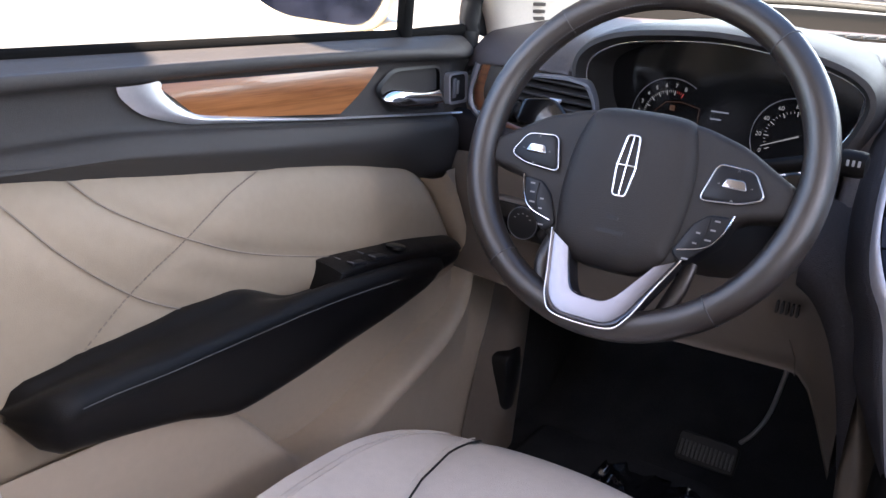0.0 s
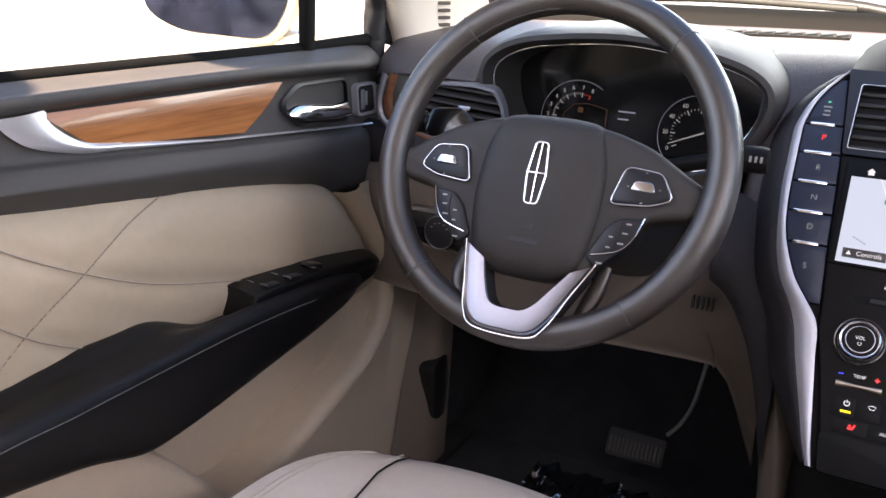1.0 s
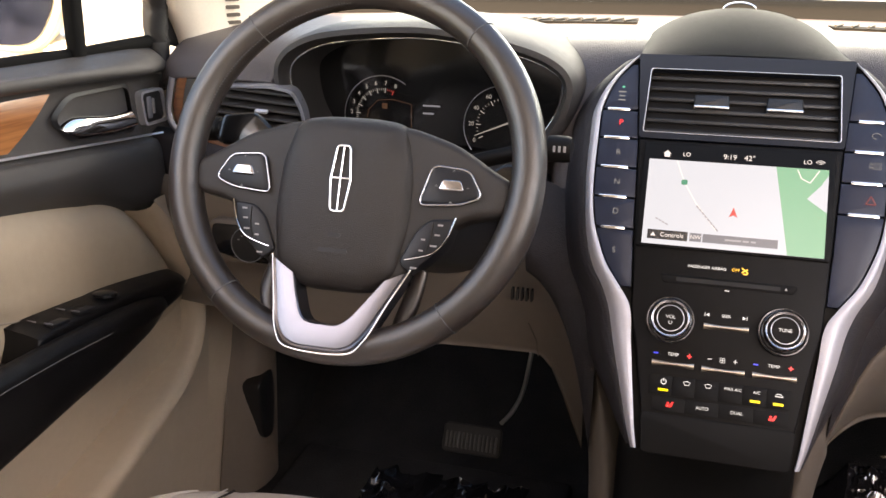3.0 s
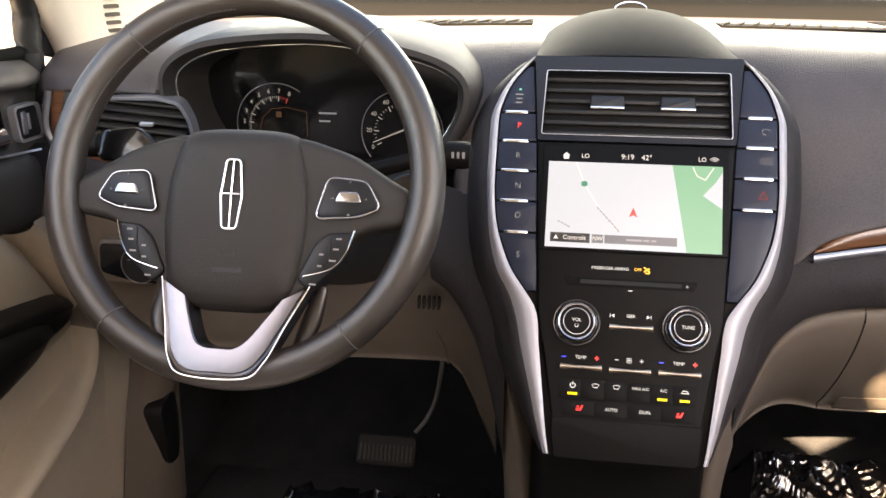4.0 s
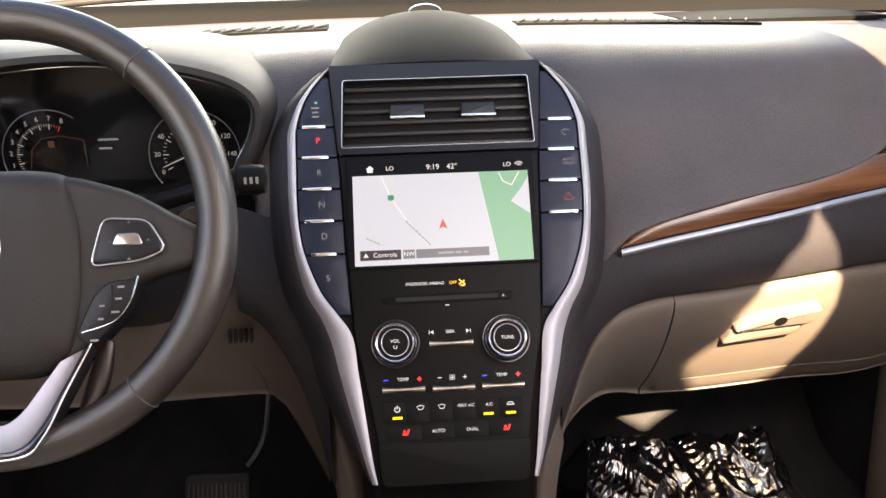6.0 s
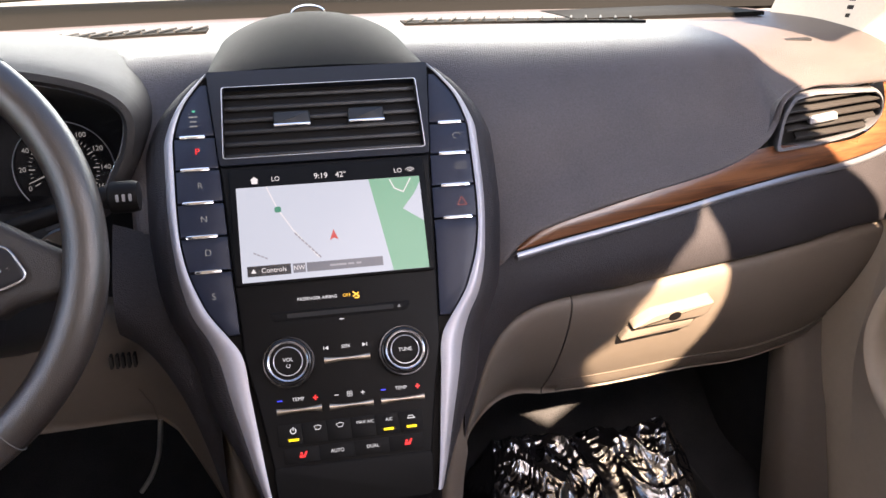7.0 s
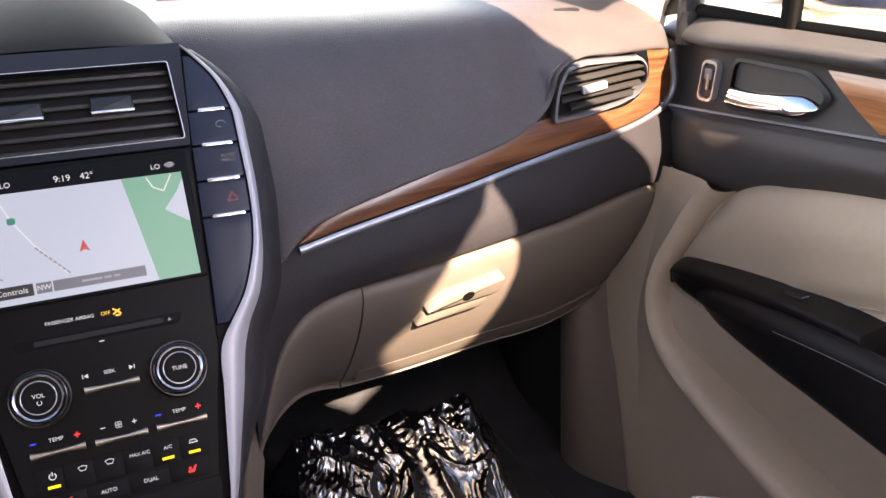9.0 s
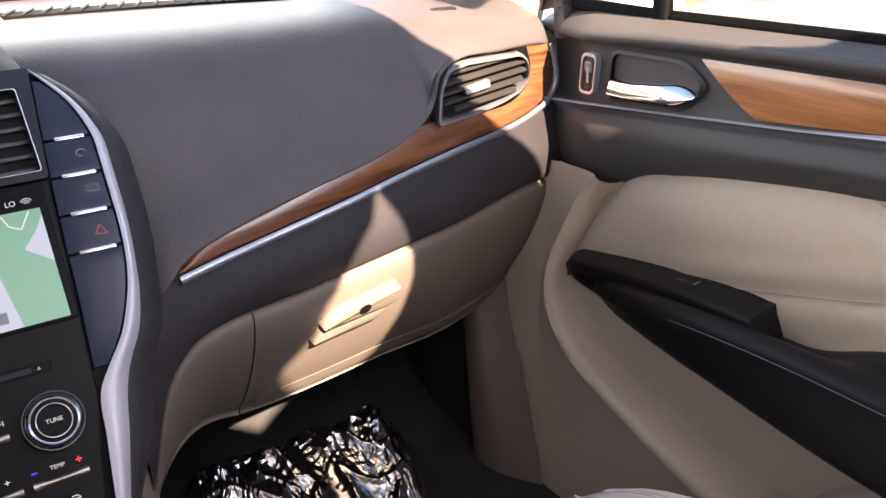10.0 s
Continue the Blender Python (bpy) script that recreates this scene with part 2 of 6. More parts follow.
def tube(path, r, n=10, closed=False, flat=1.0, up=(0, 0, 1), bm=None):
    P = [Vector(p) for p in path]
    secs = []
    for i, p in enumerate(P):
        a = P[(i - 1) % len(P)] if closed or i else P[0]
        b = P[(i + 1) % len(P)] if closed or i < len(P) - 1 else P[-1]
        t = (b - a).normalized()
        s = t.cross(Vector(up))
        s = s.normalized() if s.length > 1e-4 else t.orthogonal().normalized()
        w = s.cross(t).normalized()
        rad = r[i] if isinstance(r, (list, tuple)) else r
        secs.append([p + s * rad * math.cos(2 * math.pi * k / n) + w * rad * flat * math.sin(2 * math.pi * k / n) for k in range(n)])
    return loft(secs, closed=True, ring=closed, cap=not closed, bm=bm)


def plate(outline, place, depth, bevel=0.0, seg=2, back=0.0, bm=None):
    """A plate: outline in (u, v), put into the world by place(u, v, w); its front lies at w=depth and its back at w=back."""
    bm = bm or bmesh.new()
    lo = [bm.verts.new(place(u, v, back)) for u, v in outline]
    if bevel:
        rows = [lo]
        c = V(sum(p[0] for p in outline) / len(outline), sum(p[1] for p in outline) / len(outline))
        n = len(outline)
        for k in range(seg + 1):
            ang = math.pi / 2 * k / seg
            inset, w = bevel * (1 - math.cos(ang)), depth - bevel * (1 - math.sin(ang))
            row = []
            for i in range(n):
                p, q, r = V(*outline[i - 1]), V(*outline[i]), V(*outline[(i + 1) % n])
                d1, d2 = (q - p).normalized(), (r - q).normalized()
                nn = V(-d1.y, d1.x) + V(-d2.y, d2.x)
                nn = nn.normalized() if nn.length > 1e-6 else V(-d1.y, d1.x)
                if nn.dot(c - q) < 0 and n < 9:
                    nn = -nn
                q = q + nn * inset * area_sign(outline) if n >= 9 else q + nn * inset
                row.append(bm.verts.new(place(q.x, q.y, w)))
            rows.append(row)
    else:
        rows = [lo, [bm.verts.new(place(u, v, depth)) for u, v in outline]]
    n = len(outline)
    for a, b in zip(rows, rows[1:]):
        for i in range(n):
            bm.faces.new((a[i], a[(i + 1) % n], b[(i + 1) % n], b[i]))
    bm.faces.new(rows[-1])
    bm.faces.new(rows[0])
    return bm


def area_sign(o):
    s = sum(o[i - 1][0] * o[i][1] - o[i][0] * o[i - 1][1] for i in range(len(o)))
    return 1 if s > 0 else -1


def round_rect(u0, v0, u1, v1, r, n=4):
    out = []
    for cx, cy, a0 in ((u1 - r, v1 - r, 0), (u0 + r, v1 - r, 90), (u0 + r, v0 + r, 180), (u1 - r, v0 + r, 270)):
        for k in range(n + 1):
            a = radians(a0 + 90 * k / n)
            out.append((cx + r * math.cos(a), cy + r * math.sin(a)))
    return out


def round_poly(pts, r, n=4):
    out = []
    m = len(pts)
    for i in range(m):
        p, q, s = V(*pts[i - 1]), V(*pts[i]), V(*pts[(i + 1) % m])
        a, b = (p - q), (s - q)
        k = min(r, a.length * 0.45, b.length * 0.45)
        a, b = q + a.normalized() * k, q + b.normalized() * k
        for j in range(n + 1):
            f = j / n
            e = a * (1 - f) ** 2 + q * 2 * f * (1 - f) + b * f * f
            out.append((e.x, e.y))
    return out


def ring_band(outer, inner, place, depth, back=0.0):
    bm = bmesh.new()
    rows = [[bm.verts.new(place(u, v, w)) for u, v in o] for o, w in ((outer, back), (outer, depth), (inner, depth), (inner, back))]
    n = len(outer)
    for a, b in zip(rows, rows[1:] + rows[:1]):
        for i in range(n):
            bm.faces.new((a[i], a[(i + 1) % n], b[(i + 1) % n], b[i]))
    return bm


def lathe(profile, place, n=32):
    """A turned body: profile of (radius, w)."""
    return loft([[place(r * math.cos(2 * math.pi * k / n), r * math.sin(2 * math.pi * k / n), w) for k in range(n)] for r, w in profile], closed=True, cap=True)


def frame_on(origin, vup, normal, right=(1, 0, 0)):
    o, r, v, n = Vector(origin), Vector(right).normalized(), Vector(vup).normalized(), Vector(normal).normalized()
    return lambda a, b, c=0.0: o + r * a + v * b + n * c


def text(name, body, size, place, material, parent, u, v, w, label="", align="CENTER"):
    cu = bpy.data.curves.new(name, "FONT")
    cu.body, cu.size, cu.align_x, cu.align_y, cu.extrude = body, size, align, "CENTER", 0.0001
    ob = new(name, cu)
    dg = bpy.context.evaluated_depsgraph_get()
    me = bpy.data.meshes.new_from_object(ob.evaluated_get(dg))
    bpy.data.objects.remove(ob)
    o = place(u, v, w)
    r, t, n = (place(u + 1, v, w) - o), (place(u, v + 1, w) - o), (place(u, v, w + 1) - o)
    me.transform(Matrix((r, t, n)).transposed().to_4x4())
    me.transform(Matrix.Translation(o))
    me.materials.clear()
    me.materials.append(M[material] if isinstance(material, str) else material)
    ob = new(name, me)
    ob.parent = parent
    if label:
        tagged(ob, label)
    return ob


# ---- the car's shell ----
def box_bm(x0, y0, z0, x1, y1, z1, bev=0.0, seg=2):
    bm = bmesh.new()
    bmesh.ops.create_cube(bm, size=1)
    bmesh.ops.scale(bm, vec=(x1 - x0, y1 - y0, z1 - z0), verts=bm.verts)
    bmesh.ops.translate(bm, vec=((x0 + x1) / 2, (y0 + y1) / 2, (z0 + z1) / 2), verts=bm.verts)
    if bev:
        bmesh.ops.bevel(bm, geom=list(bm.edges), offset=bev, segments=seg, affect="EDGES", profile=0.5)
    return bm


ground = part("ground", box_bm(-400, -400, -0.62, 400, 400, -0.42), "asphalt")
tagged(ground, "pale sunlit concrete parking lot", "ground", kind="structure")

# floor pan with toe board
floor_rows = [[(x, y, z) for y, z in ((-2.6, 0.06), (-0.2, 0.06), (0.28, 0.07), (0.45, 0.13), (0.62, 0.34), (0.68, 0.62))] for x in (-0.72, -0.4, 0.0, 0.4, 0.72)]
floor = part("floor", smooth_sheet(floor_rows, 9, 30, 0.03), "carpet")
tagged(floor, "black carpeted car floor and toe board", "floor", kind="structure")

# unseen roof; its unglazed holes are added to shape the sun patches
ROOF_HOLES = (
    [(0.45, -0.31), (0.465, -0.44), (0.485, -0.54), (0.515, -0.63), (0.560, -0.682), (0.605, -0.712), (0.640, -0.745), (0.665, -0.785), (0.680, -0.83), (0.697, -0.83), (0.697, -0.31)],
    [(0.371, -0.795), (0.392, -0.851), (0.411, -0.90), (0.414, -0.94), (0.408, -0.99), (0.392, -1.04), (0.315, -1.125), (0.246, -1.05), (0.285, -1.005), (0.296, -0.97), (0.319, -0.929), (0.336, -0.887), (0.358, -0.849)],
)
roof_z = lambda x: 1.21 - 0.05 * (x / 0.7) ** 2
roof = bmesh.new()
loops = [[(-0.70, -2.6), (-0.35, -2.6), (0.0, -2.6), (0.35, -2.6), (0.70, -2.6), (0.70, -0.30), (0.35, -0.30), (0.0, -0.30), (-0.35, -0.30), (-0.70, -0.30)], *ROOF_HOLES]
for lp_ in loops:
    ring_ = [roof.verts.new((x, y, roof_z(x))) for x, y in lp_]
    for a, b in zip(ring_, ring_[1:] + ring_[:1]):
        roof.edges.new((a, b))
bmesh.ops.triangle_fill(roof, use_beauty=True, use_dissolve=False, edges=list(roof.edges))
bmesh.ops.solidify(roof, geom=list(roof.faces), thickness=-0.004)
tagged(part("ceiling", roof, "headliner", smooth=0), "unseen cream cloth headliner with holes added to shape the sun patches", "headliner", kind="structure")


def pillar(name, path, r, flat, material, label):
    return tagged(part(name, tube(cr(path, 16), r, 14, flat=flat), material), label, "pillar", kind="structure")


for s in (-1, 1):
    # front, middle and rear pillars, and the rail over the doors
    face = smooth_sheet([[(s * 0.655, 0.37, 0.74), (s * 0.650, 0.34, 0.80), (s * 0.625, 0.24, 0.88), (s * 0.57, 0.02, 1.03), (s * 0.53, -0.30, 1.17)],
                         [(s * 0.672, 0.27, 0.74), (s * 0.662, 0.25, 0.80), (s * 0.640, 0.16, 0.88), (s * 0.60, -0.06, 1.02), (s * 0.56, -0.34, 1.16)],
                         [(s * 0.690, 0.16, 0.74), (s * 0.684, 0.135, 0.80), (s * 0.668, 0.06, 0.88), (s * 0.63, -0.13, 1.01), (s * 0.585, -0.38, 1.15)],
                         [(s * 0.715, 0.16, 0.74), (s * 0.71, 0.13, 0.80), (s * 0.695, 0.05, 0.88), (s * 0.655, -0.14, 1.01), (s * 0.60, -0.38, 1.15)]], 14, 18, 0.006)
    ap = tagged(part("front_pillar", face, "headliner"), "cream front roof pillar trim with small vents", "pillar", kind="structure")
    vt = frame_on((s * 0.672, 0.195, 0.806), (-s * 0.24, -0.5, 0.85), (-s * 0.93, -0.36, -0.05), (-s * 0.36, 0.93, 0))
    for k in range(3 if s > 0 else 6):
        half, low, dark = (0.005, -0.010, "seam") if s > 0 else (0.012, -0.030, "recess")
        part("vent_slot", plate(round_rect(-half + (0.0 if s > 0 else 0.012), low + 0.0125 * k, half + (0.0 if s > 0 else 0.012), low + 0.0125 * k + 0.006, 0.0015, 2), vt, 0.010, back=-0.006), dark, ap, "small dark vent slot")
    rows = [[V(s * (cx + hx * math.copysign(abs(math.cos(q)) ** 0.6, math.cos(q))), cy + 0.140 * math.copysign(abs(math.sin(q)) ** 0.6, math.sin(q)), z) for q in [2 * math.pi * k / 20 for k in range(20)]] for cx, hx, cy, z in ((0.725, 0.030, -1.18, 0.05), (0.725, 0.030, -1.18, 0.74), (0.722, 0.030, -1.19, 0.82), (0.715, 0.032, -1.21, 0.93), (0.705, 0.034, -1.24, 1.08), (0.69, 0.036, -1.27, 1.20))]
    tagged(part("middle_pillar", loft(rows, closed=True, cap=True), "headliner"), "cream middle pillar trim behind the front door", "pillar", kind="structure")
    pillar("rear_pillar", [(s * 0.755, -2.5, 0.3), (s * 0.755, -2.5, 0.8), (s * 0.72, -2.45, 1.18)], 0.055, 1.6, "headliner", "cream rear pillar trim")
    pillar("roof_rail", [(s * 0.745, -1.10, 1.19), (s * 0.745, -1.7, 1.19), (s * 0.72, -2.4, 1.18)], 0.045, 0.8, "headliner", "unseen cream roof rail trim")
    rear = part("rear_side_panel", box_bm(min(s * 0.70, s * 0.76), -2.6, -0.1, max(s * 0.70, s * 0.76), -0.88, 0.78, 0.01), "taupe")
    tagged(rear, "taupe rear door panel behind the front seats", "door panel", kind="structure")
# unseen front rail, placed to shade the driver's ledge short of a sun patch
pillar("roof_rail", [(-0.735, -0.28, 1.175), (-0.745, -0.55, 1.19), (-0.745, -0.80, 1.19)], 0.045, 0.8, "headliner", "unseen cream roof rail trim")
tail = part("tailgate_panel", box_bm(-0.74, -2.68, -0.1, 0.74, -2.58, 0.82, 0.01), "taupe")
tagged(tail, "taupe tailgate trim below the rear window", "tailgate", kind="structure")
fire = part("bulkhead", box_bm(-0.74, 0.70, -0.1, 0.74, 0.74, 0.79, 0.005), "carpet")
tagged(fire, "black insulated bulkhead", "bulkhead", kind="structure")

# unseen rear glass; dark tint added to dim the sun from behind
for s in (-1, 1):
    tg = part("rear_side_window", smooth_sheet([[(s * 0.735, y, 0.76), (s * 0.715, y, 0.98), (s * 0.655, y, 1.19)] for y in (-2.5, -1.7, -0.93)], 4, 8, 0.0), "privacy")
    tagged(tg, "dark tinted rear side window glass", "window", kind="structure")
tg = part("rear_window", smooth_sheet([[(x, -2.66, 0.80), (x, -2.63, 1.0), (x * 0.9, -2.58, 1.2)] for x in (-0.7, 0.0, 0.7)], 5, 6, 0.0), "privacy")
tagged(tg, "dark tinted rear window glass", "window", kind="structure")

# windscreen
ws = smooth_sheet([[(x, 0.56 - 0.06 * (x / 0.7) ** 2, 0.80), (x * 0.95, 0.12 - 0.07 * (x / 0.7) ** 2, 1.02), (x * 0.86, -0.34, 1.19)] for x in (-0.70, -0.4, 0, 0.4, 0.70)], 16, 10, 0.004)
windscreen = part("windscreen", ws, "glass")
windscreen.visible_shadow = False
tagged(windscreen, "clear sloping windscreen glass", "windscreen", kind="structure")
cowl = part("cowl", smooth_sheet([[(x, 0.505 - 0.06 * (x / 0.7) ** 2, 0.796), (x, 0.53 - 0.06 * (x / 0.7) ** 2, 0.824), (x, 0.60 - 0.06 * (x / 0.7) ** 2, 0.826), (x, 0.80, 0.80)] for x in (-0.72, -0.4, 0, 0.4, 0.72)], 17, 9, 0.01), "gasket")
tagged(cowl, "black cowl strip at the foot of the windscreen", "cowl", kind="structure")
bonnet = part("bonnet", smooth_sheet([[(x, 0.80, 0.77 - 0.05 * (x / 0.8) ** 2), (x, 1.2, 0.74 - 0.08 * (x / 0.8) ** 2), (x * 0.95, 1.6, 0.62 - 0.08 * (x / 0.8) ** 2)] for x in (-0.82, -0.4, 0, 0.4, 0.82)], 13, 9, 0.01), "paint")
tagged(bonnet, "tan painted bonnet beyond the windscreen", "bonnet", kind="structure")


# ---- doors ----
BEIGE_TOP = [(-0.80, 0.70), (-0.60, 0.681), (-0.545, 0.674), (-0.372, 0.652), (-0.24, 0.637), (-0.13, 0.619), (-0.07, 0.604), (-0.02, 0.583), (0.02, 0.578), (0.20, 0.570)]
STRIP = [(-0.50, 0.712), (-0.44, 0.707), (-0.198, 0.686), (0.105, 0.662), (0.22, 0.655)]
CREASE = [(-0.80, 0.75), (-0.12, 0.748), (0.113, 0.738), (0.25, 0.735)]
RIDGE = [(-0.66, 0.520), (-0.58, 0.523), (-0.515, 0.521), (-0.374, 0.521), (-0.182, 0.511), (-0.08, 0.495), (0.015, 0.474)]
ARM_LOW = [(-0.66, 0.474), (-0.58, 0.462), (-0.50, 0.446), (-0.42, 0.424), (-0.364, 0.427), (-0.20, 0.445), (0.015, 0.461), (0.045, 0.464)]
ARM_IN = [(-0.66, 0.517), (-0.62, 0.520), (-0.58, 0.524), (-0.42, 0.534), (-0.38, 0.531), (-0.31, 0.503), (-0.274, 0.500)]


def door(s):
    d = thing("car_door", "closed cream and black front car door with wood strip", "car door", "front doors")
    X = lambda x, y, z: V(s * x, y, z)
    ys = [-0.80 + 0.98 * i / 60 for i in range(61)]
    # dark upper panel: window ledge, shoulder, trim band and lower swell
    rows = []
    for y in ys:
        zb, zc, zs = curve_at(BEIGE_TOP, y), curve_at(CREASE, y), curve_at(STRIP, y)
        front = -max(0, y - 0.03) * 1.1
        top = 0.769 if y < 0.09 else 0.769 - (y - 0.09) * 0.2
        prof = [(0.722, top - 0.012), (0.716, top), (0.706, top + 0.001), (0.690, top - 0.006), (0.680, zc + 0.012), (0.679, zc + 0.004), (0.686, zc - 0.001), (0.699, zc - 0.006),
                (0.702, (zc + zs) / 2), (0.700, zs - 0.004), (0.690, zs - 0.010), (0.682, zs - 0.024), (0.682, (zs + zb) / 2 - 0.006), (0.688, zb + 0.010), (0.700, zb - 0.004)]
        rows.append(cr([X(px - front * 0.3, y, pz) for px, pz in prof], 44))
    part("upper_panel", loft(rows), "door", d, "black grained upper door panel")
    # wood strip and its silver surround
    face = lambda y, z, w=0.0: X(0.700 - w, y, z)
    wood = []
    for i in range(25):
        f = i / 24
        lo = (-0.400 + 0.202 * f, curve_at(STRIP, -0.400 + 0.202 * f) + 0.0035)
        hi = (-0.455 + 0.329 * f, curve_at(CREASE, -0.3) - 0.007 - 0.004 * f)
        if i == 24:
            hi = (-0.128, 0.739)
        wood.append([X(0.700 - 0.006 * math.sin(math.pi * (0.12 + 0.76 * k / 8)), lo[0] + (hi[0] - lo[0]) * (k / 8) ** (0.8 + 0.2 * f), lo[1] + (hi[1] - lo[1]) * k / 8) for k in range(9)])
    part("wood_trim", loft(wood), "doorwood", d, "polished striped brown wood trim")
    tip = []
    for i in range(25):
        f = i / 24
        a = V(-0.495, 0.743).lerp(V(-0.452, 0.746), f)
        outer = cr([(-0.495, 0.744, 0), (-0.490, 0.733, 0), (-0.466, 0.716, 0), (-0.42, 0.7035, 0), (-0.385, 0.700, 0)], 25)[i]
        inner = cr([(-0.450, 0.7465, 0), (-0.437, 0.731, 0), (-0.418, 0.718, 0), (-0.398, 0.7105, 0), (-0.370, 0.7065, 0)], 25)[i]
        tip.append([X(0.700 - 0.007 * math.sin(math.pi * (0.1 + 0.8 * k / 6)), outer.x + (inner.x - outer.x) * k / 6, outer.y + (inner.y - outer.y) * k / 6) for k in range(7)])
    for i in range(1, 40):
        y = -0.385 + (0.215 + 0.385) * i / 39
        z = curve_at(STRIP, y)
        g = min(1, i / 9)
        h = 0.0078 - 0.0048 * g
        zlo = z - 0.0024 - 0.0006 * g
        tip.append([X(0.700 - 0.006 * math.sin(math.pi * (0.1 + 0.8 * k / 6)), y, zlo + h * k / 6) for k in range(7)])
    part("trim_strip", loft(tip), "silver", d, "bright silver trim strip sweeping under the wood")
    # inner handle in its recess
    rec = round_poly([(-0.128, 0.711), (-0.098, 0.731), (0.004, 0.7305), (0.010, 0.679), (-0.098, 0.685)], 0.012)
    big = [(y + (y + 0.05) * 0.10, z + (z - 0.707) * 0.16) for y, z in rec]
    deep = [(y * 0.96 - 0.002, z) for y, z in rec]
    bm = loft([[X(0.6985, y, z) for y, z in big], [X(0.6965, y, z) for y, z in rec], [X(0.7005, y, z) for y, z in rec]], closed=True)
    part("handle_bezel", bm, "plastic", d, "black bezel round the inner door handle")
    bm = bmesh.new()
    loft([[X(0.6975, y, z) for y, z in rec], [X(0.7085, y, z) for y, z in deep]], closed=True, bm=bm)
    bm.faces.new([v for v in bm.verts][-len(rec):])
    part("handle_cup", bm, "deepblack", d, "deep black handle recess")
    lever = []
    for i in range(17):
        f = i / 16
        y = -0.122 + 0.126 * f
        half = 0.0115 * min(1.0, (f / 0.22) ** 0.7 + 0.03) - 0.003 * f
        zc = 0.7015 - 0.0085 * min(1, f * 1.4)
        xo = 0.7015 - 0.007 * min(1.0, f * 3)
        lever.append([X(xo - 0.0045 * math.copysign(abs(math.cos(a)) ** 0.7, math.cos(a)) + 0.0045 * math.sin(a), y, zc + half * math.copysign(abs(math.sin(a)) ** 0.7, math.sin(a))) for a in [2 * math.pi * k / 16 for k in range(16)]])
    part("handle_lever", loft(lever, closed=True, cap=True), "chrome", d, "chrome inner door handle")
    lk = round_rect(0.029, 0.681, 0.071, 0.718, 0.006) if s < 0 else round_rect(0.026, 0.681, 0.047, 0.722, 0.006)
    ym = 0.050 if s < 0 else 0.0365
    lk = [(y + (0.70 - z) * 0.12, z) for y, z in lk]
    bz = [(ym + (y - ym) * 1.17, 0.6995 + (z - 0.6995) * 1.17) for y, z in lk]
    part("lock_bezel", ring_band(bz, lk, face, 0.0065, -0.004), "silver", d, "chrome ring round the lock switch")
    part("lock_switch", plate(lk, face, 0.0045, 0.002), "plastic", d)
    part("lock_key", plate(round_rect(ym - 0.013, 0.686, ym - 0.004, 0.713, 0.002, 2) if s < 0 else round_rect(ym - 0.006, 0.703, ym + 0.006, 0.716, 0.002, 2), face, 0.0060, 0.001, back=0.003), "satin", d)
    part("lock_bar", plate(round_rect(ym - 0.002, 0.691, ym + 0.002, 0.710, 0.001, 2), face, 0.0062, 0.0006), "steel", d)
    # cream pad with quilted seams
    rows = []
    yp = [-0.80 + 0.86 * i / 70 for i in range(71)]
    for y in yp:
        zt = curve_at(BEIGE_TOP, y)
        if y > -0.09:
            g = min(1, (y + 0.09) / 0.15)
            zt = 0.6125 - 0.005 * g - 0.16 * g ** 2.2
        zt -= 0.003
        row = []
        for k in range(30):
            f = k / 29
            z = zt - (zt - 0.43) * f
            x = 0.700 - 0.020 * math.sin(math.pi * min(1.0, f * 3.2) / 2) ** 0.8 - 0.006 * math.sin(math.pi * f)
            e = max(0.0, (y + 0.03) / 0.09)
            x += 0.012 * min(1, e) ** 2
            row.append((x, y, z))
        rows.append(row)
    seams = [[(-0.552, 0.678), (-0.517, 0.642), (-0.433, 0.595), (-0.344, 0.559), (-0.170, 0.512)],
             [(-0.312, 0.647), (-0.380, 0.629), (-0.447, 0.598), (-0.516, 0.560), (-0.585, 0.505)],
             [(-0.65, 0.70), (-0.611, 0.664), (-0.568, 0.613), (-0.501, 0.557), (-0.430, 0.520)]]
    lines = [cr([(y, z, 0) for y, z in sm], 60) for sm in seams]
    pts = [p for ln in lines for p in ln]

    def pad_x(y, z):
        zt = curve_at(BEIGE_TOP, y) - 0.003
        f = max(0.0, min(1.0, (zt - z) / max(0.05, zt - 0.43)))
        x = 0.700 - 0.020 * math.sin(math.pi * min(1.0, f * 3.2) / 2) ** 0.8 - 0.006 * math.sin(math.pi * f)
        return x + 0.012 * min(1, max(0.0, (y + 0.03) / 0.09)) ** 2
    out = []
    for row in rows:
        o = []
        for x, y, z in row:
            dd = min(((p.x - y) ** 2 + (p.y - z) ** 2) for p in pts) ** 0.5
            o.append(X(x + 0.003 * math.exp(-(dd / 0.006) ** 2) - 0.002 * math.exp(-((dd - 0.02) / 0.012) ** 2), y, z))
        out.append(o)
    part("padded_insert", loft(out), "beige", d, "cream padded door insert with quilted seams")
    for n_, ln in enumerate(lines):
        way = [X(pad_x(p.x, p.y) + 0.0008, p.x, p.y) for p in ln]
        if n_ == 1:
            bm = bmesh.new()
            for a, b in zip(way, way[1:]):
                tube([a.lerp(b, 0.12), a.lerp(b, 0.78)], 0.0008, 5, bm=bm)
        else:
            bm = tube(way, 0.0009, 5)
        part("stitched_seam", bm, "piping", d, "fine stitched seam")
    # lower shell of the door, with the map pocket
    rows = []
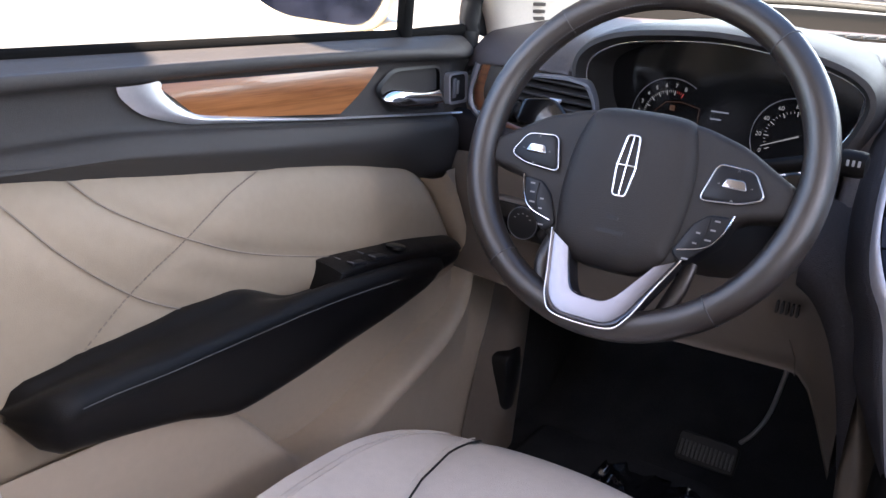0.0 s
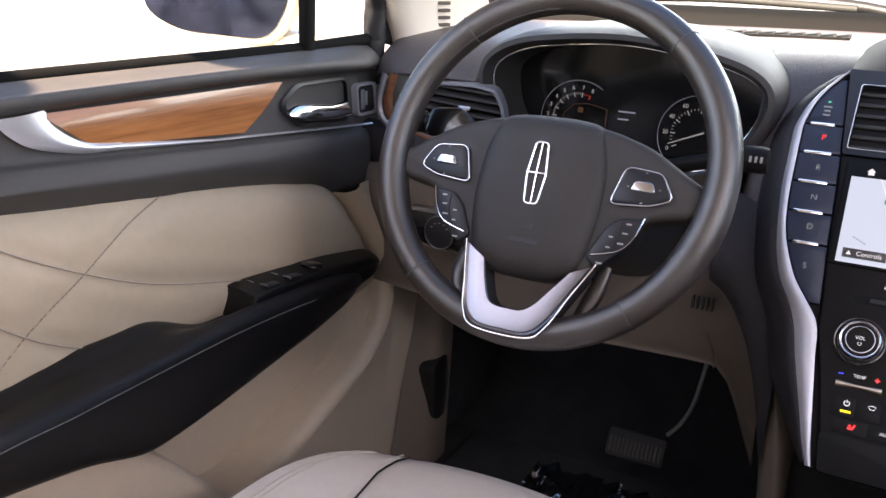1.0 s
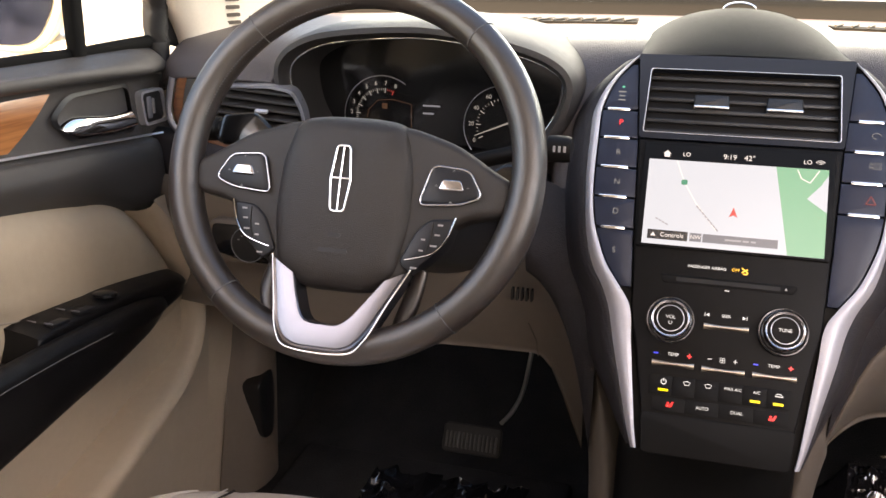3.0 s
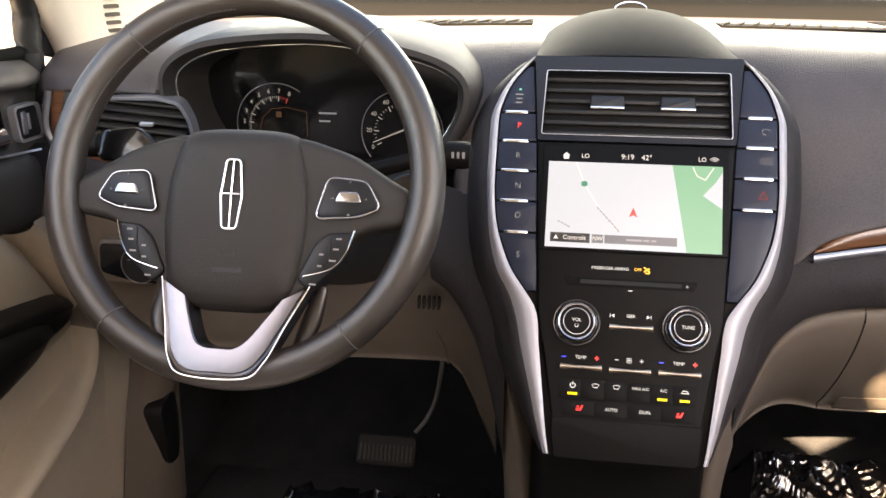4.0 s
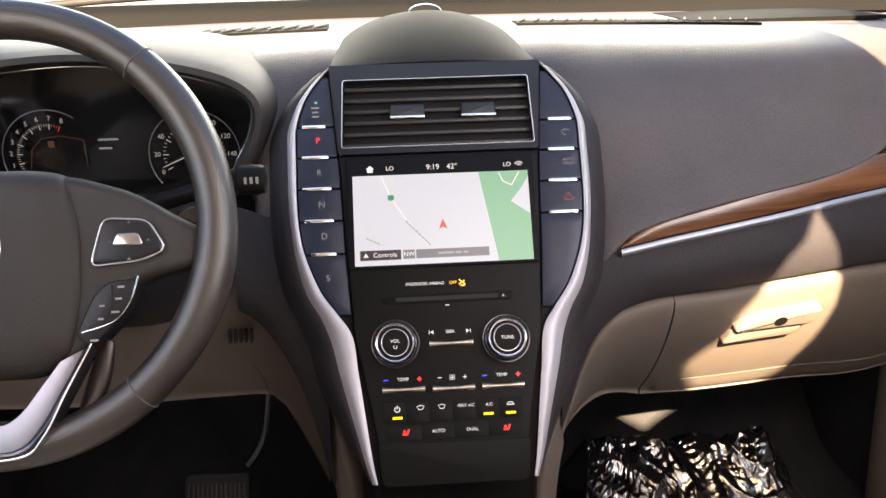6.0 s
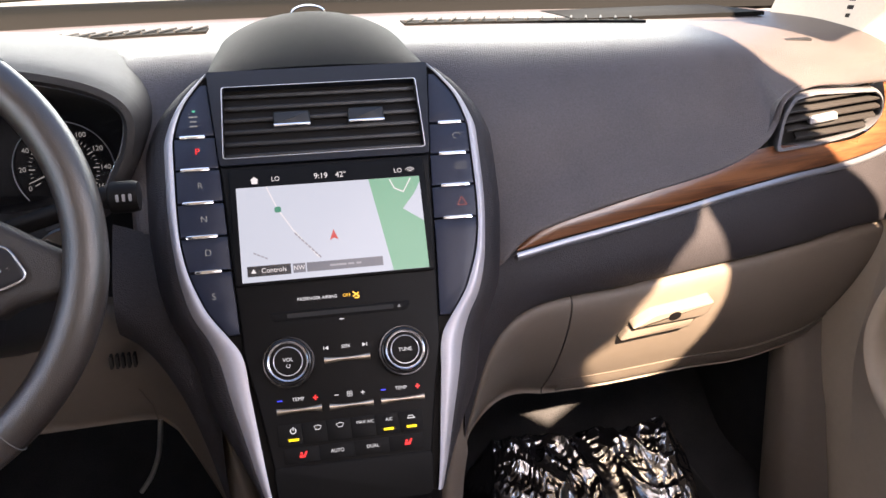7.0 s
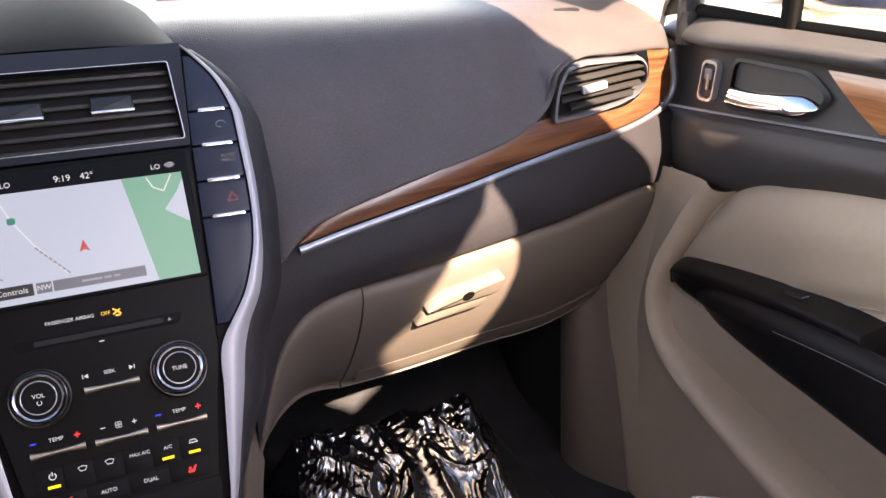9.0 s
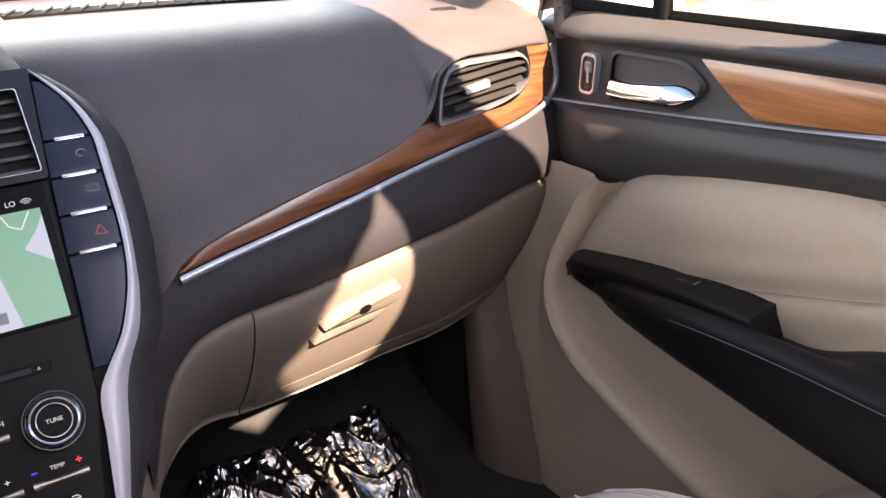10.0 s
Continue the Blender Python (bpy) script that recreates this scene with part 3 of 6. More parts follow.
    for i in range(50):
        y = -0.80 + 1.02 * i / 49
        zt = curve_at(BEIGE_TOP, y) - 0.002 if y > -0.05 else 0.47
        ztop = max(0.47, zt) if y > -0.05 else 0.47
        deep = 0.034 * max(0.0, min(1.0, (y + 0.50) / 0.08)) * max(0.0, min(1.0, (0.055 - y) / 0.05))
        prof = [(0.706, ztop), (0.700 - 0.004, ztop - 0.02), (0.690 + deep * (0.45 if s < 0 else 0.05), 0.40), (0.688 + deep, 0.30), (0.694 + deep, 0.20), (0.700, 0.05)]
        rows.append(cr([X(px, y, pz) for px, pz in prof], 20))
    part("lower_panel", loft(rows), "taupe", d, "cream lower door panel")
    rim = cr([(-0.455, 0.445, 0), (-0.43, 0.425, 0), (-0.375, 0.375, 0), (-0.325, 0.320, 0), (-0.295, 0.286, 0), (-0.262, 0.272, 0), (-0.20, 0.277, 0), (-0.113, 0.300, 0), (0.0, 0.338, 0), (0.045, 0.372, 0), (0.062, 0.415, 0), (0.052, 0.462, 0), (0.030, 0.505, 0), (0.002, 0.555, 0), (-0.026, 0.586, 0)], 70)
    rows = []
    for i, p in enumerate(rim):
        q = (rim[min(i + 1, 69)] - rim[max(i - 1, 0)])
        nrm = V(q.y, -q.x).normalized()
        if nrm.dot(V(p.x + 0.15, p.y - 0.42)) < 0:
            nrm = -nrm
        f = i / 69
        far_ = V(-0.80, 0.45 - 0.40 * min(1, f * 2.2)) if f < 0.38 else (V(p.x, 0.05) if f < 0.58 else V(0.20, 0.05 + 0.52 * (f - 0.58) / 0.42))
        flush = 0.026 if f < 0.38 else 0.026 - 0.030 * min(1, (f - 0.38) / 0.2)
        pr = [(-0.004, -0.036), (-0.001, 0.010), (0.001, 0.018), (0.005, 0.025), (0.014, 0.028)]
        row = [X(0.690 - w, p.x + nrm.x * o, p.y + nrm.y * o) for o, w in pr]
        st_ = V(p.x, p.y) + nrm * 0.014
        for k in range(1, 9):
            m_ = st_.lerp(far_, (k / 8) ** 1.6)
            w = 0.028 + (flush - 0.028) * min(1, k / 5)
            row.append(X(0.690 - w, m_.x, m_.y))
        rows.append(row)
    part("map_pocket", loft(rows), "taupe", d, "cream moulded lower panel round the map pocket")
    # armrest
    rows = []
    for i in range(56):
        f = i / 55
        y = -0.638 + 0.612 * f
        zr, zl = curve_at(RIDGE, y), curve_at(ARM_LOW, y)
        zi = curve_at(ARM_IN, y)
        if y > -0.26:
            zi = min(zi, zr + 0.002)
        nose = min(1.0, max(0.0, (y + 0.105) / 0.079))
        tail_ = max(0.0, (-0.612 - y) / 0.026)
        out_x = 0.612 + 0.030 * max(0, (y + 0.20) / 0.22) ** 1.6
        prof = [(0.700, zi - 0.004), (0.672, zi), (0.655, zi - 0.004 + 0.2 * (zr - zi)), (out_x + 0.022, zr + 0.002), (out_x + 0.006, zr - 0.002), (out_x, zr - 0.014), (out_x + 0.003, (zr + zl) / 2), (out_x + 0.012, zl + 0.006), (out_x + 0.03, zl), (0.700, zl + 0.012)]
        sc = math.sqrt(max(0.02, 1 - min(1.0, tail_) ** 2))
        zm = (zr + zl) / 2
        end = math.sqrt(max(0.0, 1 - nose ** 2.5))
        zn = zr - 0.010
        prof = [(0.672 + (px - 0.672) * (0.2 + 0.8 * end) if px < 0.672 else px, zn + (pz - zn) * (0.12 + 0.88 * end)) for px, pz in prof]
        rows.append(cr([X(0.700 + (px - 0.700) * (0.3 + 0.7 * sc), y, zm + (pz - zm) * sc) for px, pz in prof], 36))
    part("armrest", loft(rows, cap=False), "leather", d, "black leather door armrest")
    st = [X(0.6118 + 0.030 * max(0, (y + 0.20) / 0.22) ** 1.6 - 0.0005, y, curve_at(RIDGE, y) - 0.010) for y in [-0.605 + 0.42 * i / 60 for i in range(61)]]
    part("stitching", tube(st, 0.0005, 5), "darkthread", d, "grey stitching along the armrest")
    # switch panel standing above the armrest
    rows = []
    for i in range(30):
        f = i / 29
        y = -0.274 + 0.316 * f
        zt = curve_at([(-0.274, 0.506), (-0.268, 0.527), (-0.25, 0.532), (-0.174, 0.527), (-0.09, 0.517), (-0.03, 0.507), (0.008, 0.499), (0.028, 0.491), (0.038, 0.481), (0.042, 0.467)], y)
        if i == 0:
            zt = 0.50
        zl = curve_at(ARM_LOW, y)
        xo = 0.634 + 0.012 * f + 0.028 * max(0, (f - 0.8) / 0.2) ** 3
        rows.append(cr([X(px, y, pz) for px, pz in ((0.700, zt - 0.002), (0.684, zt), (xo + 0.008, zt - 0.006), (xo, zt - 0.014), (xo + 0.002, min(zt - 0.016, (zt + zl) / 2)), (xo + 0.008, min(zt - 0.018, zl + 0.005)), (0.700, min(zt - 0.02, zl + 0.002)))], 24))
    part("switch_panel", loft(rows), "leather", d, "black window switch panel on the armrest")
    top = lambda y: curve_at([(-0.25, 0.532), (-0.174, 0.527), (-0.09, 0.517), (-0.02, 0.494)], y) - 0.0015
    n_sw = ((-0.225, 0.665), (-0.185, 0.663), (-0.225, 0.645), (-0.185, 0.645)) if s < 0 else ((-0.165, 0.660),)
    for y, x in n_sw:
        bm = box_bm(-0.006, -0.012, -0.004, 0.006, 0.012, -0.0004, 0.0006)
        bmesh.ops.rotate(bm, verts=bm.verts, cent=(0, 0, 0), matrix=Matrix.Rotation(-0.10, 3, "X"))
        bmesh.ops.translate(bm, verts=bm.verts, vec=X(x, y, top(y) - 0.001))
        sw = part("window_switch", bm, "wheelkey", d, "black window switch")
        bm = box_bm(-0.005, -0.0006, -0.001, 0.005, 0.0006, 0.0006, 0.0002)
        bmesh.ops.translate(bm, verts=bm.verts, vec=X(x, y - 0.012, top(y) + 0.0008))
        part("chrome_edge", bm, "satin", sw, "thin satin edge of the switch")
    if s < 0:
        pl = frame_on(X(0.655, -0.135, 0.5225), (0, 0.98, -0.14), (0, 0.14, 0.98))
        part("mirror_knob", lathe([(0.013, -0.003), (0.013, 0.0), (0.011, 0.0012), (0.003, 0.0016)], pl, 24), "gloss", d, "round mirror adjuster")
    # window frame and quarter divider
    bar = loft([[X(x + a, y + b, z) for a, b in ((-0.006, -0.008), (-0.004, -0.010), (0.006, -0.010), (0.006, 0.010), (-0.004, 0.010), (-0.006, 0.008))] for x, y, z in ((0.714, -0.056, 0.768), (0.703, -0.066, 0.90), (0.665, -0.10, 1.06))], closed=True, cap=True)
    part("window_divider", bar, "gasket", d, "black bar between the window and its quarter light")
    seal = tube([X(0.718, -0.82, 0.770), X(0.718, -0.06, 0.772), X(0.716, 0.085, 0.776)], 0.006, 8, flat=1.3)
    part("window_seal", seal, "gasket", d, "black rubber seal along the window sill")
    fr = tube(cr([X(0.716, 0.100, 0.735), X(0.714, 0.100, 0.80), X(0.703, 0.082, 0.85), X(0.66, -0.05, 0.99), X(0.60, -0.33, 1.16)], 20), 0.016, 10)
    part("window_frame", fr, "plastic", d, "black window frame")
    corner = smooth_sheet([[X(0.720, 0.09, 0.775), X(0.715, 0.11, 0.82), X(0.70, 0.09, 0.88)], [X(0.712, 0.16, 0.76), X(0.705, 0.16, 0.81), X(0.69, 0.13, 0.87)], [X(0.70, 0.22, 0.74), X(0.69, 0.22, 0.80), X(0.675, 0.20, 0.85)]], 8, 8, 0.008)
    part("corner_trim", corner, "plastic", d, "black triangular trim behind the pillar")
    gl = smooth_sheet([[X(0.722, -0.86, 0.76), X(0.70, -0.90, 0.98), X(0.64, -0.92, 1.15)], [X(0.722, 0.10, 0.76), X(0.70, -0.05, 0.94), X(0.61, -0.30, 1.15)]], 4, 8, 0.004)
    g = part("window_pane", gl, "glass", d, "clear side window glass")
    g.visible_shadow = False
    if s > 0:
        for ob in d.children:
            kind_ = ob.name.split(".")[0]
            if kind_ in ("armrest", "stitching", "switch_panel", "window_switch"):
                ob.location.z = -0.006
            elif kind_ in ("handle_bezel", "handle_cup", "handle_lever"):
                ob.location.y = -0.006
    outer = part("outer_skin", box_bm(min(s * 0.74, s * 0.79), -0.88, -0.25, max(s * 0.74, s * 0.79), 0.75, 0.745, 0.02), "paint", d, "tan painted outer door skin")
    return d


for s in (-1, 1):
    door(s)


# ---- dashboard ----
dash = thing("dashboard", "black soft-touch dashboard with wood and silver trim", "dashboard")


def tail4(x):
    drop = 0.010 * (abs(x) / 0.7) ** 2
    e = 0.06 * (x / 0.7) ** 2
    drop += 0.5 * max(0.0, abs(x) - 0.69)
    return [(0.21, 0.797 - drop), (0.34 - e, 0.803 - drop), (0.50 - e, 0.803 - drop)]


DASH = [(-0.715, [(0.10, 0.712), (0.101, 0.716), (0.112, 0.729), (0.15, 0.745)]), (-0.70, [(0.083, 0.726), (0.085, 0.735), (0.098, 0.753), (0.14, 0.774)]), (-0.665, [(0.068, 0.733), (0.070, 0.741), (0.086, 0.759), (0.13, 0.778)]),
        (-0.60, [(0.046, 0.738), (0.049, 0.746), (0.070, 0.763), (0.12, 0.783)]), (-0.535, [(0.034, 0.738), (0.038, 0.746), (0.058, 0.762), (0.115, 0.783)]), (-0.512, [(0.030, 0.735), (0.036, 0.745), (0.058, 0.764), (0.115, 0.785)]), (-0.49, [(0.14, 0.68), (0.145, 0.73), (0.150, 0.765), (0.165, 0.790)]), (-0.345, [(0.14, 0.68), (0.145, 0.73), (0.150, 0.765), (0.165, 0.792)]),
        (-0.21, [(0.14, 0.64), (0.142, 0.70), (0.145, 0.75), (0.160, 0.790)]), (-0.185, [(0.0, 0.562), (0.03, 0.64), (0.065, 0.73), (0.125, 0.787)]), (-0.150, [(-0.02, 0.515), (0.025, 0.640), (0.065, 0.735), (0.125, 0.789)]),
        (-0.10, [(0.06, 0.60), (0.08, 0.68), (0.10, 0.76), (0.14, 0.792)]), (0.0, [(0.06, 0.60), (0.08, 0.68), (0.10, 0.76), (0.14, 0.792)]),
        (0.10, [(0.06, 0.60), (0.08, 0.68), (0.10, 0.76), (0.14, 0.792)]), (0.150, [(-0.022, 0.594), (0.022, 0.655), (0.065, 0.735), (0.125, 0.789)]),
        (0.20, [(-0.016, 0.625), (0.022, 0.668), (0.066, 0.735), (0.125, 0.786)]), (0.30, [(-0.003, 0.648), (0.030, 0.685), (0.073, 0.740), (0.125, 0.784)]),
        (0.40, [(0.014, 0.664), (0.043, 0.697), (0.079, 0.742), (0.126, 0.782)]), (0.45, [(0.026, 0.678), (0.050, 0.706), (0.083, 0.742), (0.128, 0.780)]),
        (0.478, [(0.034, 0.696), (0.054, 0.717), (0.086, 0.746), (0.130, 0.779)]), (0.495, [(0.042, 0.727), (0.056, 0.737), (0.086, 0.754), (0.131, 0.778)]), (0.535, [(0.060, 0.738), (0.065, 0.745), (0.088, 0.759), (0.135, 0.777)]),
        (0.60, [(0.084, 0.734), (0.087, 0.743), (0.106, 0.760), (0.150, 0.779)]), (0.665, [(0.105, 0.731), (0.106, 0.741), (0.120, 0.760), (0.160, 0.778)]), (0.700, [(0.118, 0.726), (0.120, 0.735), (0.133, 0.754), (0.168, 0.774)]), (0.715, [(0.135, 0.715), (0.136, 0.718), (0.148, 0.730), (0.178, 0.745)])]
DASH = [(x, [(a[0][0] + 0.016, a[0][1] - 0.001)] + a) for x, a in DASH]
part("dash_pad", smooth_sheet([[(x, y, z) for y, z in a + tail4(x)] for x, a in DASH], 130, 54, 0.006), "pad", dash, "black grained soft dashboard top")

FRONT = [(0.13, -0.028), (0.16, -0.022), (0.20, -0.012), (0.30, 0.0), (0.40, 0.015), (0.50, 0.040), (0.60, 0.075), (0.70, 0.110)]
TRIM_LO = [(0.13, 0.592), (0.18, 0.600), (0.23, 0.604), (0.30, 0.612), (0.36, 0.6195), (0.43, 0.628), (0.515, 0.637), (0.61, 0.6415), (0.70, 0.646)]
BAND_LO = [(0.12, 0.40), (0.135, 0.455), (0.150, 0.498), (0.175, 0.528), (0.20, 0.539), (0.232, 0.5445), (0.30, 0.548), (0.365, 0.553), (0.44, 0.556), (0.54, 0.557), (0.64, 0.560), (0.71, 0.556)]
rows = []
for i in range(60):
    x = 0.122 + (0.710 - 0.122) * i / 59
    yf, zt, zb = curve_at(FRONT, x), curve_at(TRIM_LO, x), curve_at(BAND_LO, x)
    rows.append(cr([(x, yf + 0.020, zt + 0.012), (x, yf + 0.004, zt + 0.004), (x, yf - 0.002, zt - 0.006), (x, yf - 0.009, zt * 0.5 + zb * 0.5), (x, yf - 0.003, zb + 0.008), (x, yf + 0.008, zb), (x, yf + 0.05, zb + 0.01)], 24))
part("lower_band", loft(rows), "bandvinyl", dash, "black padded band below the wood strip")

# wood and silver sweep with the corner vent, one at each end of the dash
def corner_trim(s, length, dy, dx=0.0, dz=0.0):
    near = [(0.180, -0.017, 0.6055), (0.230, -0.007, 0.612), (0.29, 0.000, 0.6205), (0.361, 0.010, 0.6300), (0.43, 0.024, 0.6390)] if length > 0.3 else []
    near += [(0.515, 0.046, 0.6460), (0.600, 0.076, 0.6475), (0.660, 0.098, 0.6545), (0.694, 0.109, 0.668), (0.7035, 0.112, 0.690), (0.692, 0.109, 0.729)]
    far = [(0.183, -0.011, 0.609), (0.212, -0.004, 0.629), (0.275, 0.006, 0.644), (0.345, 0.013, 0.656), (0.41, 0.024, 0.667)] if length > 0.3 else []
    far += [(0.478, 0.042, 0.6785), (0.56, 0.067, 0.671), (0.615, 0.086, 0.6705), (0.648, 0.098, 0.681), (0.6610, 0.102, 0.703), (0.653, 0.100, 0.732)]
    A, B = cr([(s * (x - dx), y + dy, z + dz) for x, y, z in near], 70), cr([(s * (x - dx), y + dy, z + dz) for x, y, z in far], 70)
    if s < 0:
        B = [a.lerp(b, 0.42) for a, b in zip(A, B)]
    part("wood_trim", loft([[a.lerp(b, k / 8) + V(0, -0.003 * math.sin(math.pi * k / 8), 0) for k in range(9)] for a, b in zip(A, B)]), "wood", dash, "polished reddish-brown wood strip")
    rows = []
    for i, (a, b) in enumerate(zip(A, B)):
        o = (a - A[max(i - 1, 0)] + A[min(i + 1, 69)] - a).normalized()
        w = V(-o.z * s, 0, o.x * s) * -1
        rows.append([a + w * (0.0006 + 0.0088 * k / 6) + V(0, -0.002 - 0.0035 * math.sin(math.pi * (0.08 + 0.84 * k / 6)), 0) for k in range(7)])
    part("trim_strip", loft(rows), "stripsilver", dash, "silver strip along the wood")
    # vent
    vn = thing("air_vent", "black slatted corner air vent in a satin frame", "air vent", "corner air vents")
    n = V(-s * 0.325, -0.945, 0.05).normalized()
    r = V(0.945, -s * -0.325, 0).normalized()
    at = frame_on((s * (0.572 - dx), 0.068 + dy, 0.702 + dz), (0, 0.05, 1.0), n, r)
    op = [(-0.086, -0.0265), (-0.080, 0.006), (-0.066, 0.025), (-0.034, 0.0275), (0.072, 0.0205), (0.085, 0.010), (0.085, -0.008), (0.068, -0.019), (0.034, -0.0245), (-0.024, -0.0275)]
    op = round_poly([(s * u, v) for u, v in op], 0.008)
    op2 = [(u * 1.055 - s * 0.002, v * 1.13 + 0.001) for u, v in op]
    part("vent_frame", loft([[at(u * 1.02, v * 1.04, -0.035) for u, v in op2], [at(u, v, -0.002) for u, v in op2], [at(u * 0.985, v * 0.975, 0.003) for u, v in op2], [at(u * 1.01, v * 1.02, 0.003) for u, v in op], [at(u, v, 0.001) for u, v in op], [at(u, v, -0.03) for u, v in op]], closed=True), "satin", vn, "satin grey vent frame")
    part("vent_back", plate([(u * 1.0, v * 1.0) for u, v in op], at, -0.026, back=-0.03), "rubber", vn, "dark inside of the vent")
    for k in range(5):
        v = -0.0185 + 0.0100 * k
        wl = (0.060, 0.076, 0.083, 0.081, 0.066)[k]
        sl = frame_on(at(0, v + 0.002, -0.007), V(n.x * 0.22, n.y * 0.22, 0.97), V(n.x * 0.97, n.y * 0.97, -0.22), r)
        part("vent_slat", plate(round_rect(-wl, -0.0014, wl, 0.0014, 0.0006, 2), sl, 0.006, 0.0005, back=-0.014), "slat", vn, "black vent slat")
    tb = (0.022, 0.0042) if s > 0 else (0.012, 0.0026)
    part("vent_tab", plate(round_poly([(-tb[0] - s * 0.018, -tb[1]), (-tb[0] - s * 0.020, tb[1]), (tb[0] - s * 0.018, tb[1] + 0.001), (tb[0] - s * 0.016, -tb[1] + 0.001)], 0.002, 3), at, 0.004, 0.0015, back=-0.010), "silver", vn, "silver vent tab")


corner_trim(1, 0.5, 0.0)
corner_trim(-1, 0.2, -0.050, 0.028, 0.006)
rows = []
for i in range(24):
    x = -0.712 + 0.26 * i / 23
    yf, zt = curve_at(FRONT, -x) - 0.050, curve_at(TRIM_LO, -x) + 0.012
    zb = 0.600 + 0.01 * math.sin(i / 23 * 3)
    rows.append(cr([(x, yf + 0.02, zt + 0.010), (x, yf + 0.004, zt + 0.004), (x, yf - 0.002, zt - 0.006), (x, yf - 0.006, (zt + zb) / 2), (x, yf + 0.004, zb + 0.004), (x, yf + 0.03, zb)], 18))
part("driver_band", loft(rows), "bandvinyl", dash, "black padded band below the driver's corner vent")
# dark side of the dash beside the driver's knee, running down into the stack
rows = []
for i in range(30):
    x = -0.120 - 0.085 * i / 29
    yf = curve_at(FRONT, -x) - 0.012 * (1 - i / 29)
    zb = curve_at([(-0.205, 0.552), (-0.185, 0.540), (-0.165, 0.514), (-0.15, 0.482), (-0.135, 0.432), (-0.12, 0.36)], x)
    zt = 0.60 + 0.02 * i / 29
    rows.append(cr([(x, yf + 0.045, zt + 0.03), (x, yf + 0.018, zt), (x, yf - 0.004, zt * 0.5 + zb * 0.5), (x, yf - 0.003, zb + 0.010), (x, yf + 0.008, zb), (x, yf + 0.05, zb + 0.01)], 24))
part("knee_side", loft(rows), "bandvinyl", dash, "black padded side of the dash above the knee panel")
# defroster grille
for x0, x1 in ((-0.42, -0.12), (0.12, 0.42)):
    at_ = lambda x, y: V(x, y - 0.13 * (x / 0.7) ** 2, 0.8045 - 0.014 * (x / 0.7) ** 2)
    gr = part("defroster_grille", smooth_sheet([[at_(x0 + (x1 - x0) * k / 4, y) for y in (0.295, 0.345)] for k in range(5)], 12, 3, 0.004), "gasket", dash, "dark defroster slot")
    for k in range(16):
        x = x0 + (x1 - x0) * (k + 0.5) / 16
        part("grille_rib", tube([at_(x - 0.008, 0.297) + V(0, 0, 0.002), at_(x + 0.008, 0.344) + V(0, 0, 0.002)], 0.0016, 6), "rubber", gr, "grey grille rib")
part("speaker_cover", smooth_sheet([[(x, y, 0.8020 + 0.006 * math.sin(math.pi * (y - 0.28) / 0.16) * math.sin(math.pi * (x - 0.34) / 0.26)) for y in (0.28, 0.32, 0.40, 0.44)] for x in (0.34, 0.40, 0.54, 0.60)], 12, 10, 0.005), "gasket", dash, "low black speaker cover")
part("airbag_plate", plate(round_rect(-0.016, -0.005, 0.016, 0.005, 0.001, 2), frame_on((0.567, 0.148, 0.7795), (0.1, 0.95, 0.12), (0, -0.12, 0.98), (1, -0.1, 0)), 0.0008, back=-0.002), "plastic", dash, "small embossed plate")


# ---- glove box and knee panels ----
glove = thing("glove_box", "closed taupe glove box with a latch plate, darkened as in shade", "glove box")
GB_LO = [(0.245, 0.374), (0.295, 0.3715), (0.44, 0.3685), (0.585, 0.352), (0.66, 0.356), (0.72, 0.379)]
rows = []
for i in range(44):
    x = 0.246 + (0.710 - 0.246) * i / 43
    yf, zt, zb = curve_at(FRONT, x), curve_at(BAND_LO, x) - 0.004, curve_at(GB_LO, x)
    rows.append(cr([(x, yf + 0.03, zt + 0.004), (x, yf + 0.010, zt), (x, yf + 0.004, zt - 0.015), (x, yf + 0.022, zt * 0.66 + zb * 0.34), (x, yf + 0.060, zt * 0.33 + zb * 0.67), (x, yf + 0.104, zb + 0.008), (x, yf + 0.122, zb), (x, yf + 0.30, zb + 0.03)], 30))
edge_rows = []
for i in range(40):
    x = 0.262 + 0.43 * i / 39
    yf, zb = curve_at(FRONT, x), curve_at(GB_LO, x)
    edge_rows.append([V(x, yf + 0.092, zb + 0.0285), V(x, yf + 0.0845, zb + 0.0270), V(x, yf + 0.0905, zb + 0.0185), V(x, yf + 0.0965, zb + 0.0095), V(x, yf + 0.108, zb - 0.0015), V(x, yf + 0.125, zb - 0.003)])
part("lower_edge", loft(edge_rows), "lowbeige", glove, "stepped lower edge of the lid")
part("lid", loft(rows), "lowbeige", glove, "taupe grained glove box lid, shade in its colour")
# latch: plate, recess and lock
LN = V(0.10, -0.93, -0.35).normalized()
LU = V(1, 0.15, 0.03).normalized()
LV = LU.cross(-LN).normalized() * -1
LV = LV if LV.z > 0 else -LV
latch = frame_on((0.3682, 0.0222, 0.4993), LV, LN, LU)
plate_out = round_poly([(-0.053, 0.000), (-0.027, 0.0165), (0.049, 0.019), (0.042, -0.0030)], 0.005)
part("latch_plate", plate(plate_out, latch, 0.0105, 0.0028, back=-0.02), "lowbeige", glove, "raised cream latch plate")
part("latch_recess", plate(round_poly([(-0.050, -0.0050), (-0.049, 0.0020), (0.040, 0.0000), (0.037, -0.0062)], 0.002), latch, 0.0068, back=-0.02), "seam", glove, "dark finger slot below the latch")
